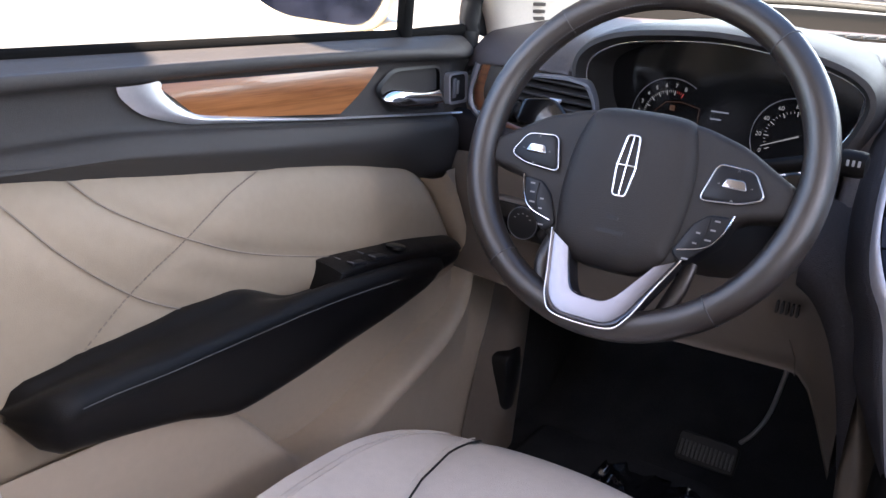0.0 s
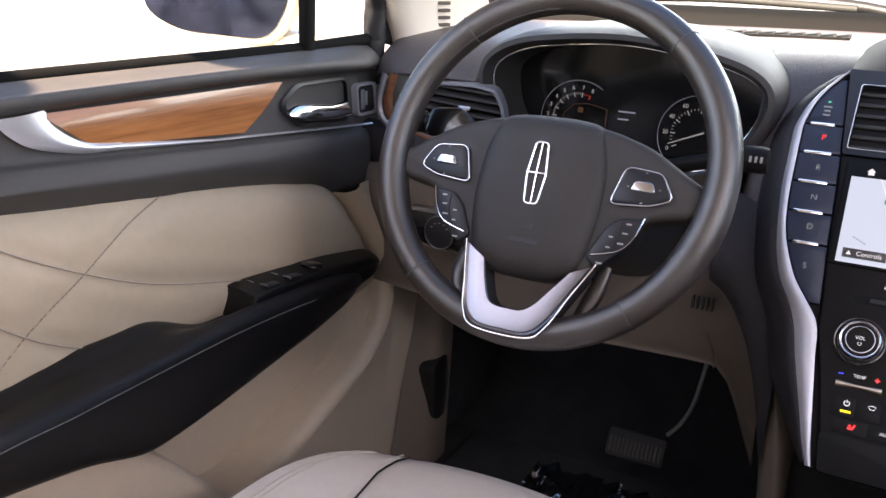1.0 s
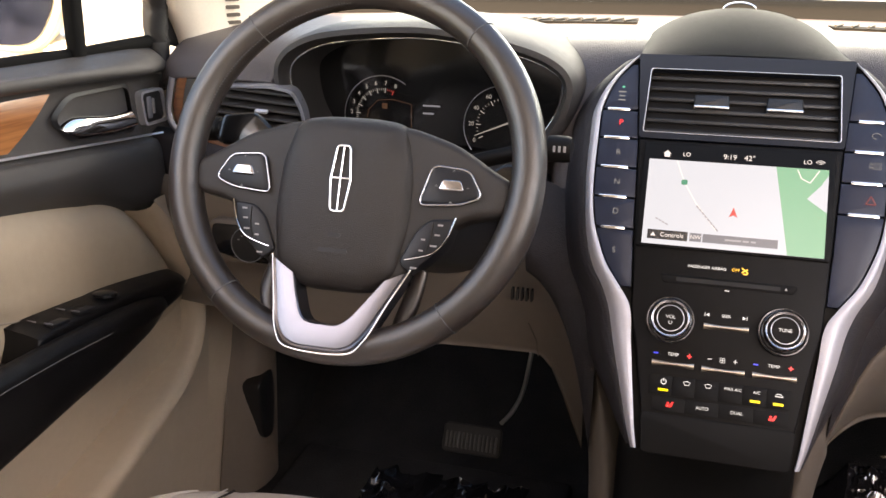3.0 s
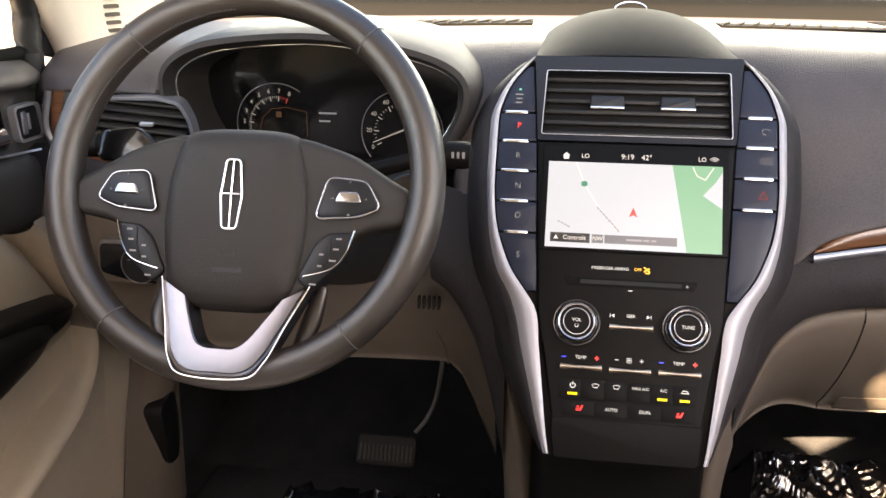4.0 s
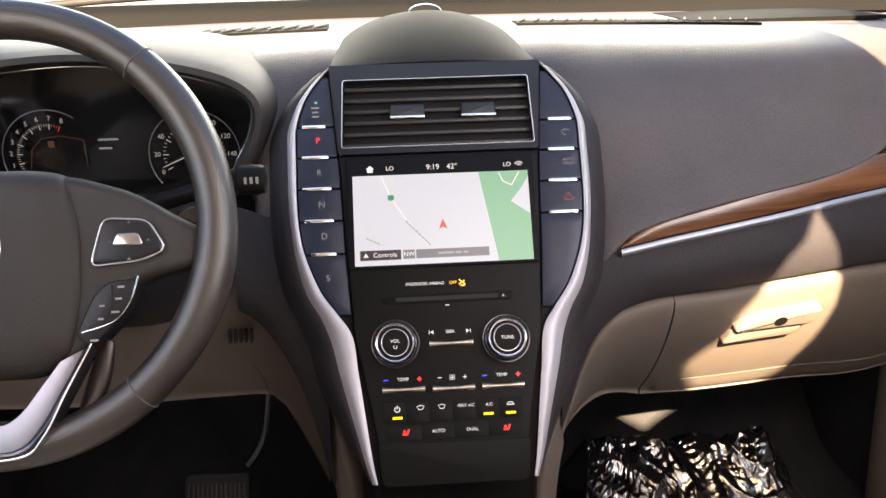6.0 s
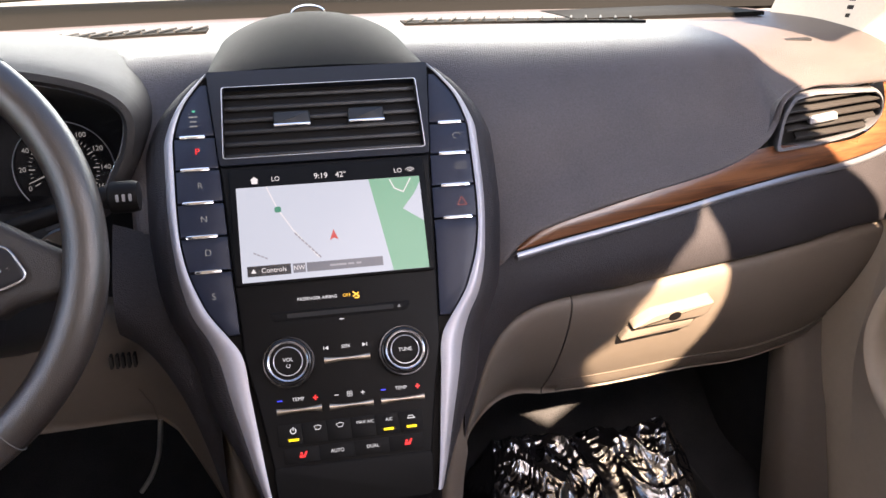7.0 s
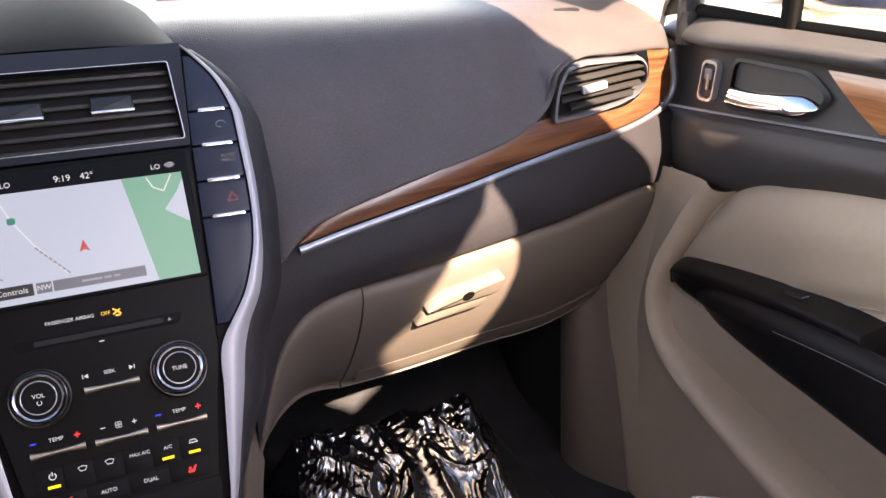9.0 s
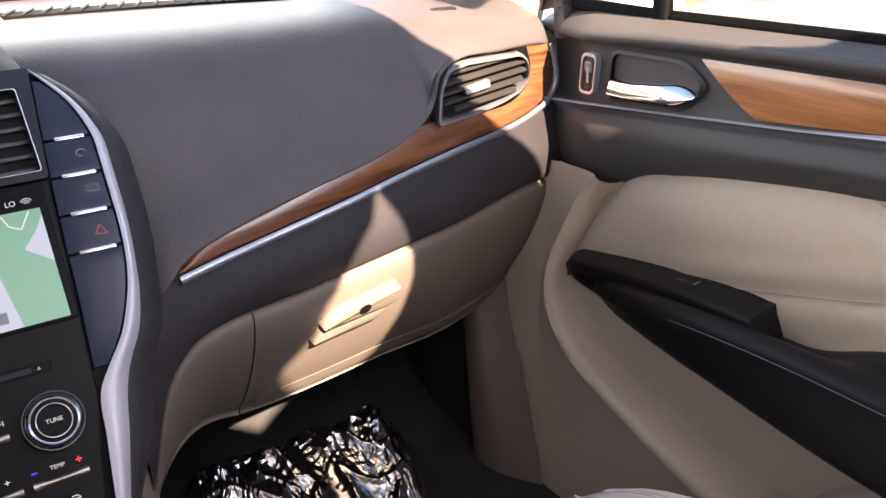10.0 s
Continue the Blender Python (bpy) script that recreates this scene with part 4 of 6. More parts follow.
part("latch_lip", plate(round_poly([(-0.061, -0.024), (-0.050, -0.0055), (0.037, -0.0065), (0.030, -0.024)], 0.007), latch, 0.0044, 0.0035, back=-0.02), "lowbeige", glove, "cream lip under the finger slot")
part("lock", plate([(-0.001 + 0.0078 * math.cos(radians(a)), 0.0085 + 0.0062 * math.sin(radians(a))) for a in range(0, 360, 15)], latch, 0.0110, back=0.0095), "deepblack", glove, "round black lock")

lower = thing("lower_trim", "taupe lower dashboard trim round the footwells, darkened as in shade", "dash trim")
# curved side of the tunnel below the dash, both sides
EDGE = [(0.585, 0.205), (0.545, 0.163), (0.50, 0.136), (0.44, 0.117), (0.37, 0.101), (0.30, 0.094), (0.22, 0.092)]
for s in (-1, 1):
    rows, back_rows = [], []
    for i in range(32):
        f = i / 31
        z = 0.470 - 0.265 * f
        xe = curve_at([(b, a) for b, a in reversed(EDGE)], z) - 0.004
        yb = -0.030 - 0.045 * f
        w = 0.028 * min(1.0, 0.05 + f / 0.30)
        rows.append(cr([(s * (xe - 0.02), yb + 0.03, z - 0.01), (s * xe, yb, z), (s * (xe + w * 0.5), yb + 0.004, z - 0.002), (s * (xe + w * 0.9), yb + 0.02, z - 0.008), (s * (xe + w), yb + 0.06, z - 0.012), (s * (xe + w * 0.95), yb + 0.13, z - 0.008)], 20))
        back_rows.append([V(s * (xe + w * 0.96), yb + 0.128, z - 0.008), V(s * (xe + w * 0.92), yb + 0.30, z), V(s * (xe + w * 0.9), yb + 0.60, z)])
    part("tunnel_carpet", loft(back_rows), "carpet", lower, "black carpet on the tunnel")
    part("tunnel_side", loft(rows), "lowbeige", lower, "taupe tunnel side panel sweeping down from the dash, darkened as in shade")
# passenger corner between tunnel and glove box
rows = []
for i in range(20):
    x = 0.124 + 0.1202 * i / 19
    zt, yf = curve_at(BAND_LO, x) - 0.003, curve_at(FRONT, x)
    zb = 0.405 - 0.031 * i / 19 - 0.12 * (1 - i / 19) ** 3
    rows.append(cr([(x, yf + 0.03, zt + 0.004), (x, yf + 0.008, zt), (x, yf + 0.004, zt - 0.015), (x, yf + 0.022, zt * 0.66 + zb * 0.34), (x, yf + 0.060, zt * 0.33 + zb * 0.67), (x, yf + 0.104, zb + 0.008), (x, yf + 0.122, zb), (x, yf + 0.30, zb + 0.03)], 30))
part("corner_panel", loft(rows), "lowbeige", lower, "taupe panel beside the glove box, darkened as in shade")
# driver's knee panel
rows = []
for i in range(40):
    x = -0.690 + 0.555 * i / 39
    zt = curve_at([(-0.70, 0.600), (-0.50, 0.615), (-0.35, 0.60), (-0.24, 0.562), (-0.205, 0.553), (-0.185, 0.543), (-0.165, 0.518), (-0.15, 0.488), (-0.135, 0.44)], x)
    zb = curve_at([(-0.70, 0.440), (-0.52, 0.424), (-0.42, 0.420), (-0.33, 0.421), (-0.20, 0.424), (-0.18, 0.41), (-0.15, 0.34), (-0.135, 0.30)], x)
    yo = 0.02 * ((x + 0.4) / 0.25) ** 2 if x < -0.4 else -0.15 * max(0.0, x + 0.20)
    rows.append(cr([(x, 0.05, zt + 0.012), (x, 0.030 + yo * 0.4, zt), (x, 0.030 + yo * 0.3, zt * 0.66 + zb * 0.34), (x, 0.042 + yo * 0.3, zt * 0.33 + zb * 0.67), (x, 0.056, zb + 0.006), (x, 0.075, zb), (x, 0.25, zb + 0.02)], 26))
part("knee_panel", loft(rows), "lowbeige", lower, "taupe knee panel under the steering column, darkened as in shade")
for k in range(5):
    x = -0.2245 + 0.0056 * k
    part("air_slot", plate(round_rect(x, 0.508, x + 0.0028, 0.522, 0.001, 2), frame_on((0, 0.0305, 0), (0, -0.03, 1), (0, -1, -0.03)), 0.0035, back=-0.004), "seam", lower, "small dark air slot")
part("panel_gap", tube([(-0.182, 0.0365, 0.545), (-0.183, 0.0365, 0.49), (-0.186, 0.044, 0.46)], 0.0006, 6), "recess", lower, "thin panel gap")
part("panel_gap", tube([(-0.206, 0.0365, 0.47), (-0.197, 0.045, 0.445), (-0.195, 0.054, 0.42)], 0.0007, 6), "recess", lower, "thin panel gap")
# kick panels ahead of the doors
for s in (-1, 1):
    rows = []
    for i in range(14):
        z = 0.02 + 0.56 * i / 13
        rows.append(cr([(s * 0.690, 0.10 + 0.15 * i / 13, z), (s * 0.672, 0.13 + 0.14 * i / 13, z), (s * 0.652, 0.17 + 0.08 * i / 13, z), (s * 0.645, 0.21 + 0.05 * i / 13, z), (s * 0.650, 0.235 + 0.04 * i / 13, z), (s * 0.67, 0.25 + 0.04 * i / 13, z)], 14))
    part("kick_panel", loft(rows), "kick", lower, "beige kick panel ahead of the door, darkened as in deep shade")
    rows = [cr([(s * 0.688, 0.255, z), (s * 0.674, 0.30, z), (s * 0.660, 0.40, z), (s * 0.66, 0.66, z)], 10) for z in [0.03 + 0.37 * i / 9 for i in range(10)]]
    part("side_carpet", loft(rows), "carpet", lower, "black carpet on the side of the footwell")

rel = frame_on((-0.655, 0.193, 0.20), (0, 0.10, 1), (1, -0.10, 0), (0, 1, 0))
part("release_recess", plate(round_poly([(-0.020, 0.050), (0.030, 0.060), (0.042, 0.01), (0.036, -0.060), (0.0, -0.055), (-0.012, 0.0)], 0.016), rel, 0.0105, 0.003, back=-0.02), "plastic", lower, "dark release lever recess in the kick panel")

# ---- centre stack ----
TILT = radians(31)
stack_at = frame_on((0.001, 0, 0.70), (0, math.sin(TILT), math.cos(TILT)), (0, -math.cos(TILT), math.sin(TILT)))
stack = thing("centre_stack", "black centre stack with screen, knobs and silver side rails", "centre console")
OUT = [(-0.305, 0.075), (-0.285, 0.0815), (-0.247, 0.0915), (-0.203, 0.103), (-0.171, 0.1105), (-0.151, 0.1185), (-0.130, 0.1305), (-0.105, 0.1385), (-0.083, 0.1425), (-0.02, 0.1475), (0.028, 0.1475), (0.050, 0.142), (0.067, 0.134), (0.085, 0.120), (0.098, 0.106)]
INN = [(-0.305, 0.070), (-0.287, 0.0735), (-0.247, 0.079), (-0.203, 0.0848), (-0.166, 0.0905), (-0.150, 0.1010), (-0.130, 0.1155), (-0.118, 0.1215), (-0.083, 0.1335), (-0.02, 0.1385), (0.028, 0.1385), (0.050, 0.134), (0.067, 0.127), (0.085, 0.114), (0.098, 0.103)]
# flanks flaring back to the dash
for s in (-1, 1):
    rows = []
    for i in range(40):
        v = -0.300 + 0.397 * i / 39
        o = curve_at(OUT, v)
        k = max(0.0, min(1.0, (v + 0.300) / 0.09))
        rows.append(cr([stack_at(s * (o - 0.004), v, -0.006), stack_at(s * (o + 0.001), v, -0.004), stack_at(s * (o + 0.002 + 0.009 * k), v, -0.012), stack_at(s * (o + 0.003 + 0.020 * k), v - 0.0, -0.04), stack_at(s * (o + 0.003 + 0.022 * k), v, -0.09), stack_at(s * (o + 0.0), v + 0.02, -0.16)], 18))
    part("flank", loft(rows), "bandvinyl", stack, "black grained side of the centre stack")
    # silver rail
    rows = []
    for i in range(70):
        v = -0.303 + 0.400 * i / 69
        o, n_ = curve_at(OUT, v), curve_at(INN, v)
        rows.append([stack_at(s * (o + (n_ - o) * k / 8), v, 0.006 * math.sin(math.pi * (0.08 + 0.84 * k / 8)) + 0.002 - 0.008 * (1 - k / 8)) for k in range(9)])
    part("silver_rail", loft(rows), "railsilver", stack, "satin silver rail along the centre stack")
# back face behind everything
outline = [(curve_at(INN, -0.303 + 0.40 * i / 50), -0.303 + 0.40 * i / 50) for i in range(51)]
outline = outline + [(-u, v) for u, v in reversed(outline)]
part("face_panel", plate(outline, stack_at, -0.004, back=-0.05), "face", stack, "matt black face panel")
# raised middle panel
CEN = [(-0.290, 0.0655), (-0.206, 0.080), (-0.170, 0.0875), (-0.150, 0.0885), (-0.10, 0.0915), (0.0137, 0.0975), (0.098, 0.1045)]
outline = [(curve_at(CEN, -0.290 + 0.388 * i / 40), -0.290 + 0.388 * i / 40) for i in range(41)]
outline = outline + [(-u, v) for u, v in reversed(outline)]
# frame panel with the vent opening: upper part as a ring, lower part as a plate
up_out = [(0.1045, 0.098), (-0.1045, 0.098), (-0.0972, 0.0060), (0.0972, 0.0060)]
up_out = round_poly(up_out, 0.003)
vent_in = round_poly([(0.0910, 0.0815), (-0.0910, 0.0815), (-0.0935, 0.0125), (0.0935, 0.0125)], 0.003)
part("vent_surround", ring_band(up_out, vent_in, stack_at, 0.006, -0.03), "surround", stack, "satin black surround of the centre vents")
low = [(curve_at(CEN, -0.290 + 0.295 * i / 30), -0.290 + 0.295 * i / 30) for i in range(31)]
low = low + [(-u, v) for u, v in reversed(low)]
part("middle_panel", plate(low, stack_at, 0.004, 0.002, back=-0.03), "face", stack, "matt black control panel")
part("vent_line", ring_band([(u * 1.008, v + (v - 0.047) * 0.012) for u, v in vent_in], vent_in, stack_at, 0.0072, 0.0), "silver", stack, "thin bright line round the vents")
part("vent_box", plate(round_rect(-0.094, 0.010, 0.094, 0.084, 0.002, 2), stack_at, -0.026, back=-0.05), "rubber", stack, "dark inside of the centre vents")
for k in range(6):
    v = 0.0175 + 0.0117 * k
    sl = frame_on(stack_at(0, v, -0.006), (0, 0.25, 0.97), (0, -0.97, 0.25))
    part("vent_slat", plate(round_rect(-0.0925, -0.0022, 0.0925, 0.0022, 0.001, 2), sl, 0.006, 0.001, back=-0.012), "plastic", stack, "black vent slat")
part("vent_divider", plate(round_rect(-0.004, 0.012, 0.004, 0.082, 0.001, 2), stack_at, -0.010, back=-0.02), "plastic", stack)
for u in (-0.0290, 0.0410):
    part("vent_tab", plate(round_poly([(u - 0.0175, 0.0415), (u - 0.0165, 0.0560), (u + 0.0165, 0.0560), (u + 0.0175, 0.0415)], 0.002), stack_at, 0.006, 0.002, back=-0.006), "plastic", stack, "black vent tab")
    part("vent_tab_edge", plate(round_rect(u - 0.0172, 0.0405, u + 0.0172, 0.0436, 0.001, 2), stack_at, 0.0078, 0.001, back=0.0), "chrome", stack, "chrome edge of the vent tab")
# hump on top of the dash behind the vents
hump = []
for i in range(22):
    f = i / 21
    row = []
    for k in range(33):
        x = 0.1025 * (-1 + 2 * k / 32)
        arc = 0.787 + 0.0415 * max(0.0, 1 - abs(x / 0.103) ** 2.0) ** 0.62
        zf = 0.7850 + 0.003 * (1 - (x / 0.105) ** 2)
        g = math.sin(min(1.0, f / 0.78) * math.pi / 2) ** 0.85
        z = zf + (arc - zf) * g
        if f > 0.75:
            z -= 0.05 * ((f - 0.75) / 0.25) ** 2
        row.append(V(x, 0.0505 + 0.20 * f, z))
    hump.append(row)
part("dash_hump", loft(hump), "softdark", stack, "black rounded hood over the centre vents")

# ---- steering wheel ----
WT = radians(24)
wheel_at = frame_on((-0.3507, -0.1617, 0.6941), (0, math.sin(WT), math.cos(WT)), (0, -math.cos(WT), math.sin(WT)))
wheel = thing("steering_wheel", "black leather three-spoke steering wheel with silver trim", "steering wheel")
rows = []
for i in range(120):
    a = 2 * math.pi * i / 120
    lump = 0.0012 * math.exp(-(((math.degrees(a) - 200) / 14) ** 2)) + 0.0012 * math.exp(-(((math.degrees(a) - 340) / 14) ** 2))
    ra, rb = 0.0155 + lump, 0.0165 + lump
    rows.append([wheel_at((0.168 + ra * math.cos(b)) * math.cos(a), (0.168 + ra * math.cos(b)) * math.sin(a), rb * math.sin(b)) for b in [2 * math.pi * k / 20 for k in range(20)]])
part("rim", loft(rows, closed=True, ring=True), "rimleather", wheel, "black leather rim")
hub = [(-0.156, -0.004), (-0.140, 0.004), (-0.102, 0.027), (-0.06, 0.040), (0.0, 0.0455), (0.06, 0.040), (0.102, 0.027), (0.140, 0.004), (0.156, -0.004),
       (0.156, -0.034), (0.118, -0.040), (0.102, -0.050), (0.078, -0.088), (0.055, -0.108), (0.0, -0.1165), (-0.055, -0.108), (-0.078, -0.088), (-0.102, -0.050), (-0.118, -0.040), (-0.156, -0.034)]
hub = round_poly(hub, 0.012, 3)
part("hub", plate(hub, wheel_at, 0.0045, 0.008, 4, back=-0.022), "hubvinyl", wheel, "black hub with side spokes")
bag = round_poly([(-0.052, 0.0400), (-0.025, 0.0440), (0.025, 0.0440), (0.052, 0.0400), (0.064, 0.0), (0.065, -0.05), (0.056, -0.100), (0.03, -0.1125), (-0.03, -0.1125), (-0.056, -0.100), (-0.065, -0.05), (-0.064, 0.0)], 0.016, 4)
dome = [(1.04, -0.010), (1.03, 0.000), (1.0, 0.0050), (0.96, 0.0085), (0.90, 0.0115), (0.82, 0.0138), (0.70, 0.0152), (0.50, 0.0166), (0.25, 0.0174), (0.02, 0.0176)]
part("airbag_cover", loft([[wheel_at(u * k, -0.034 + (v + 0.034) * k, w) for u, v in bag] for k, w in dome], closed=True, cap=True), "hubvinyl", wheel, "black grained airbag cover")
part("light_sensor", tube([V(0.018 * math.cos(math.pi * k / 12), 0.205, 0.8265 + 0.008 * math.sin(math.pi * k / 12)) for k in range(13)], 0.0016, 6), "chrome", stack, "bright rim of the light sensor")
# emblem: slim tapered chrome ring with a bar
eo = round_poly([(-0.0108, -0.016), (-0.0070, 0.017), (0.0070, 0.017), (0.0108, -0.016), (0.0074, -0.0455), (-0.0074, -0.0455)], 0.004)
ei = [(u * 0.78, -0.0142 + (v + 0.0142) * 0.93) for u, v in eo]
part("emblem_ring", tube([wheel_at((u + p) / 2, (v + q) / 2, 0.0178) for (u, v), (p, q) in zip(eo, ei)], 0.0013, 10, closed=True, up=(0, -0.9, 0.4)), "chrome", wheel, "slim chrome badge ring")
part("emblem_bar", tube([wheel_at(0, -0.0435, 0.0178), wheel_at(0, -0.014, 0.0186), wheel_at(0, 0.0150, 0.0178)], 0.0010, 8, up=(1, 0, 0)), "chrome", wheel)
part("emblem_bar", tube([wheel_at(-0.0105, -0.0141, 0.0178), wheel_at(0, -0.0141, 0.0186), wheel_at(0.0105, -0.0141, 0.0178)], 0.0011, 8), "chrome", wheel)
part("airbag_mark", plate(round_rect(-0.006, -0.068, 0.006, -0.064, 0.001, 2), wheel_at, 0.0172, back=0.010), "plastic", wheel)
part("airbag_mark", plate(round_rect(-0.014, -0.082, 0.014, -0.078, 0.001, 2), wheel_at, 0.0162, back=0.010), "plastic", wheel)
for s in (-1, 1):
    key = round_poly([(s * 0.073, -0.0305), (s * 0.083, 0.0050), (s * 0.116, 0.0025), (s * 0.1295, -0.0200), (s * 0.110, -0.0275)], 0.007)
    c = (s * 0.102, -0.012)
    big = [(c[0] + (u - c[0]) * 1.06, c[1] + (v - c[1]) * 1.085) for u, v in key]
    part("button_ring", tube([wheel_at((u + p) / 2, (v + q) / 2, 0.0070) for (u, v), (p, q) in zip(big, key)], 0.0012, 8, closed=True, up=(0, -0.9, 0.4)), "darkchrome", wheel, "chrome ring round the button pad")
    pad_ = part("button_pad", plate(key, wheel_at, 0.0085, 0.002, back=-0.002), "wheelkey", wheel, "black directional button pad")
    mid = round_poly([(s * 0.1015 - 0.0125, -0.0165), (s * 0.1015 - 0.0085, -0.0065), (s * 0.1015 + 0.0085, -0.0065), (s * 0.1015 + 0.0125, -0.0165)], 0.003)
    part("centre_key", plate(mid, wheel_at, 0.0105, 0.0015, back=0.004), "darkchrome", pad_, "silver middle key")
    for du, dv in ((0.0, 0.0125), (0.0, -0.0205), (-0.0185, -0.004), (0.0185, -0.004)):
        u, v = c[0] + du * 0.8 + s * 0.0, c[1] + dv * 0.85 + 0.003
        part("arrow_mark", plate([(u - 0.0016, v - 0.001), (u + 0.0016, v - 0.001), (u, v + 0.0012)], wheel_at, 0.0085, back=0.006), "thread", pad_)
    # lower switch cluster with a curved bright edge
    sw = round_poly([(s * 0.107, -0.0415), (s * 0.101, -0.066), (s * 0.072, -0.094), (s * 0.060, -0.084), (s * 0.074, -0.054), (s * 0.086, -0.043)], 0.005)
    low_ = part("spoke_switch", plate(sw, wheel_at, 0.0080, 0.002, back=-0.02), "wheelkey", wheel, "black switch cluster on the lower spoke")
    ed = cr([wheel_at(s * 0.1085, -0.040, 0.0075), wheel_at(s * 0.102, -0.060, 0.0085), wheel_at(s * 0.090, -0.074, 0.0085), wheel_at(s * 0.066, -0.0815, 0.0085)], 16)
    part("bright_edge", tube(ed, 0.0008, 6), "darkchrome", low_, "bright curved edge")
    for (a, b) in (((0.093, -0.047), (0.098, -0.050)), ((0.091, -0.056), (0.096, -0.058)), ((0.088, -0.066), (0.094, -0.068)), ((0.079, -0.061), (0.083, -0.063)), ((0.078, -0.071), (0.082, -0.073)), ((0.072, -0.087), (0.078, -0.088))):
        part("switch_mark", plate([(s * a[0], a[1]), (s * b[0], a[1]), (s * b[0], a[1] - 0.0016), (s * a[0], a[1] - 0.0016)], wheel_at, 0.0083, back=0.006), "thread", low_)
    part("cluster_gap", tube([wheel_at(s * 0.0885, -0.046, 0.0081), wheel_at(s * 0.088, -0.060, 0.0081), wheel_at(s * 0.084, -0.074, 0.0081)], 0.0008, 5), "seam", low_)
    # leather joints across the rim
    for ang in (49.5, -50.0):
        a = radians(ang)
        ring = [wheel_at(s * (0.168 + 0.0158 * math.cos(b)) * math.cos(a), (0.168 + 0.0158 * math.cos(b)) * math.sin(a), 0.0168 * math.sin(b)) for b in [2 * math.pi * k / 24 for k in range(24)]]
        part("rim_joint", tube(ring, 0.0006, 5, closed=True), "darkthread", wheel, "dark leather joint")
chev_at = lambda u, v, w: wheel_at(u, v, w + max(0.0, -0.09 - v) * 0.14)
co = cr([(-0.060, -0.090, 0), (-0.052, -0.125, 0), (-0.044, -0.155, 0), (-0.029, -0.1690, 0), (-0.003, -0.1708, 0), (0.024, -0.1690, 0), (0.040, -0.155, 0), (0.056, -0.125, 0), (0.072, -0.092, 0)], 60)
ci = cr([(-0.036, -0.104, 0), (-0.030, -0.122, 0), (-0.022, -0.140, 0), (-0.013, -0.1455, 0), (0.0, -0.1462, 0), (0.013, -0.1455, 0), (0.024, -0.138, 0), (0.037, -0.121, 0), (0.050, -0.103, 0)], 60)
rows = []
for o, i_ in zip(co, ci):
    prof = [(0.0, -0.016), (0.0, 0.0085), (0.05, 0.0100), (0.13, 0.0090), (0.17, 0.0102), (0.5, 0.0106), (0.95, 0.0102), (1.0, 0.0085), (1.0, -0.016)]
    rows.append([chev_at(o.x + (i_.x - o.x) * q, o.y + (i_.y - o.y) * q, w) for q, w in prof])
part("lower_spoke", loft(rows), "spoke", wheel, "satin silver V-shaped lower spoke", smooth=25)
edge = cr([chev_at(-0.061, -0.088, 0.008), chev_at(-0.052, -0.125, 0.009), chev_at(-0.044, -0.157, 0.0095), chev_at(-0.028, -0.171, 0.0095), chev_at(0.024, -0.171, 0.0095), chev_at(0.041, -0.157, 0.0095), chev_at(0.056, -0.125, 0.009), chev_at(0.073, -0.090, 0.008)], 50)
part("spoke_edge", tube(edge, 0.0010, 8), "chrome", wheel, "chrome line round the lower spoke")
for s in (-1, 1):
    arm = [wheel_at(s * (0.078 if s > 0 else 0.066), -0.088, -0.014), wheel_at(s * 0.070, -0.12, -0.015), wheel_at(s * 0.06, -0.150, -0.010)]
    part("spoke_back", tube(cr(arm, 12), [0.006 + 0.004 * math.sin(math.pi * k / 11) for k in range(12)], 14, flat=0.7), "rimleather", wheel, "black back of the lower spoke")
    pd = round_poly([(-0.158, 0.020), (-0.155, 0.050), (-0.118, 0.054), (-0.096, 0.036), (-0.120, 0.020)] if s < 0 else [(0.160, -0.010), (0.157, 0.016), (0.140, 0.020), (0.122, 0.006), (0.135, -0.010)], 0.008)
    part("shift_paddle", plate(pd, wheel_at, -0.030, 0.003, back=-0.040), "gloss", wheel, "black shift paddle behind the wheel")
# column
column = thing("steering_column", "black steering column shroud with control stalks", "steering column")
rows = []
for i in range(14):
    f = i / 13
    c = V(-0.3507, -0.135 + 0.22 * f, 0.672 - 0.075 * f)
    rx, rz = 0.072 + 0.040 * f, 0.056 + 0.022 * f
    rows.append([c + V(rx * math.copysign(abs(math.cos(b)) ** 0.6, math.cos(b)), 0, rz * math.copysign(abs(math.sin(b)) ** 0.6, math.sin(b)) - 0.02) for b in [2 * math.pi * k / 28 for k in range(28)]])
part("shroud", loft(rows, closed=True, cap=True), "plastic", column, "black column shroud")
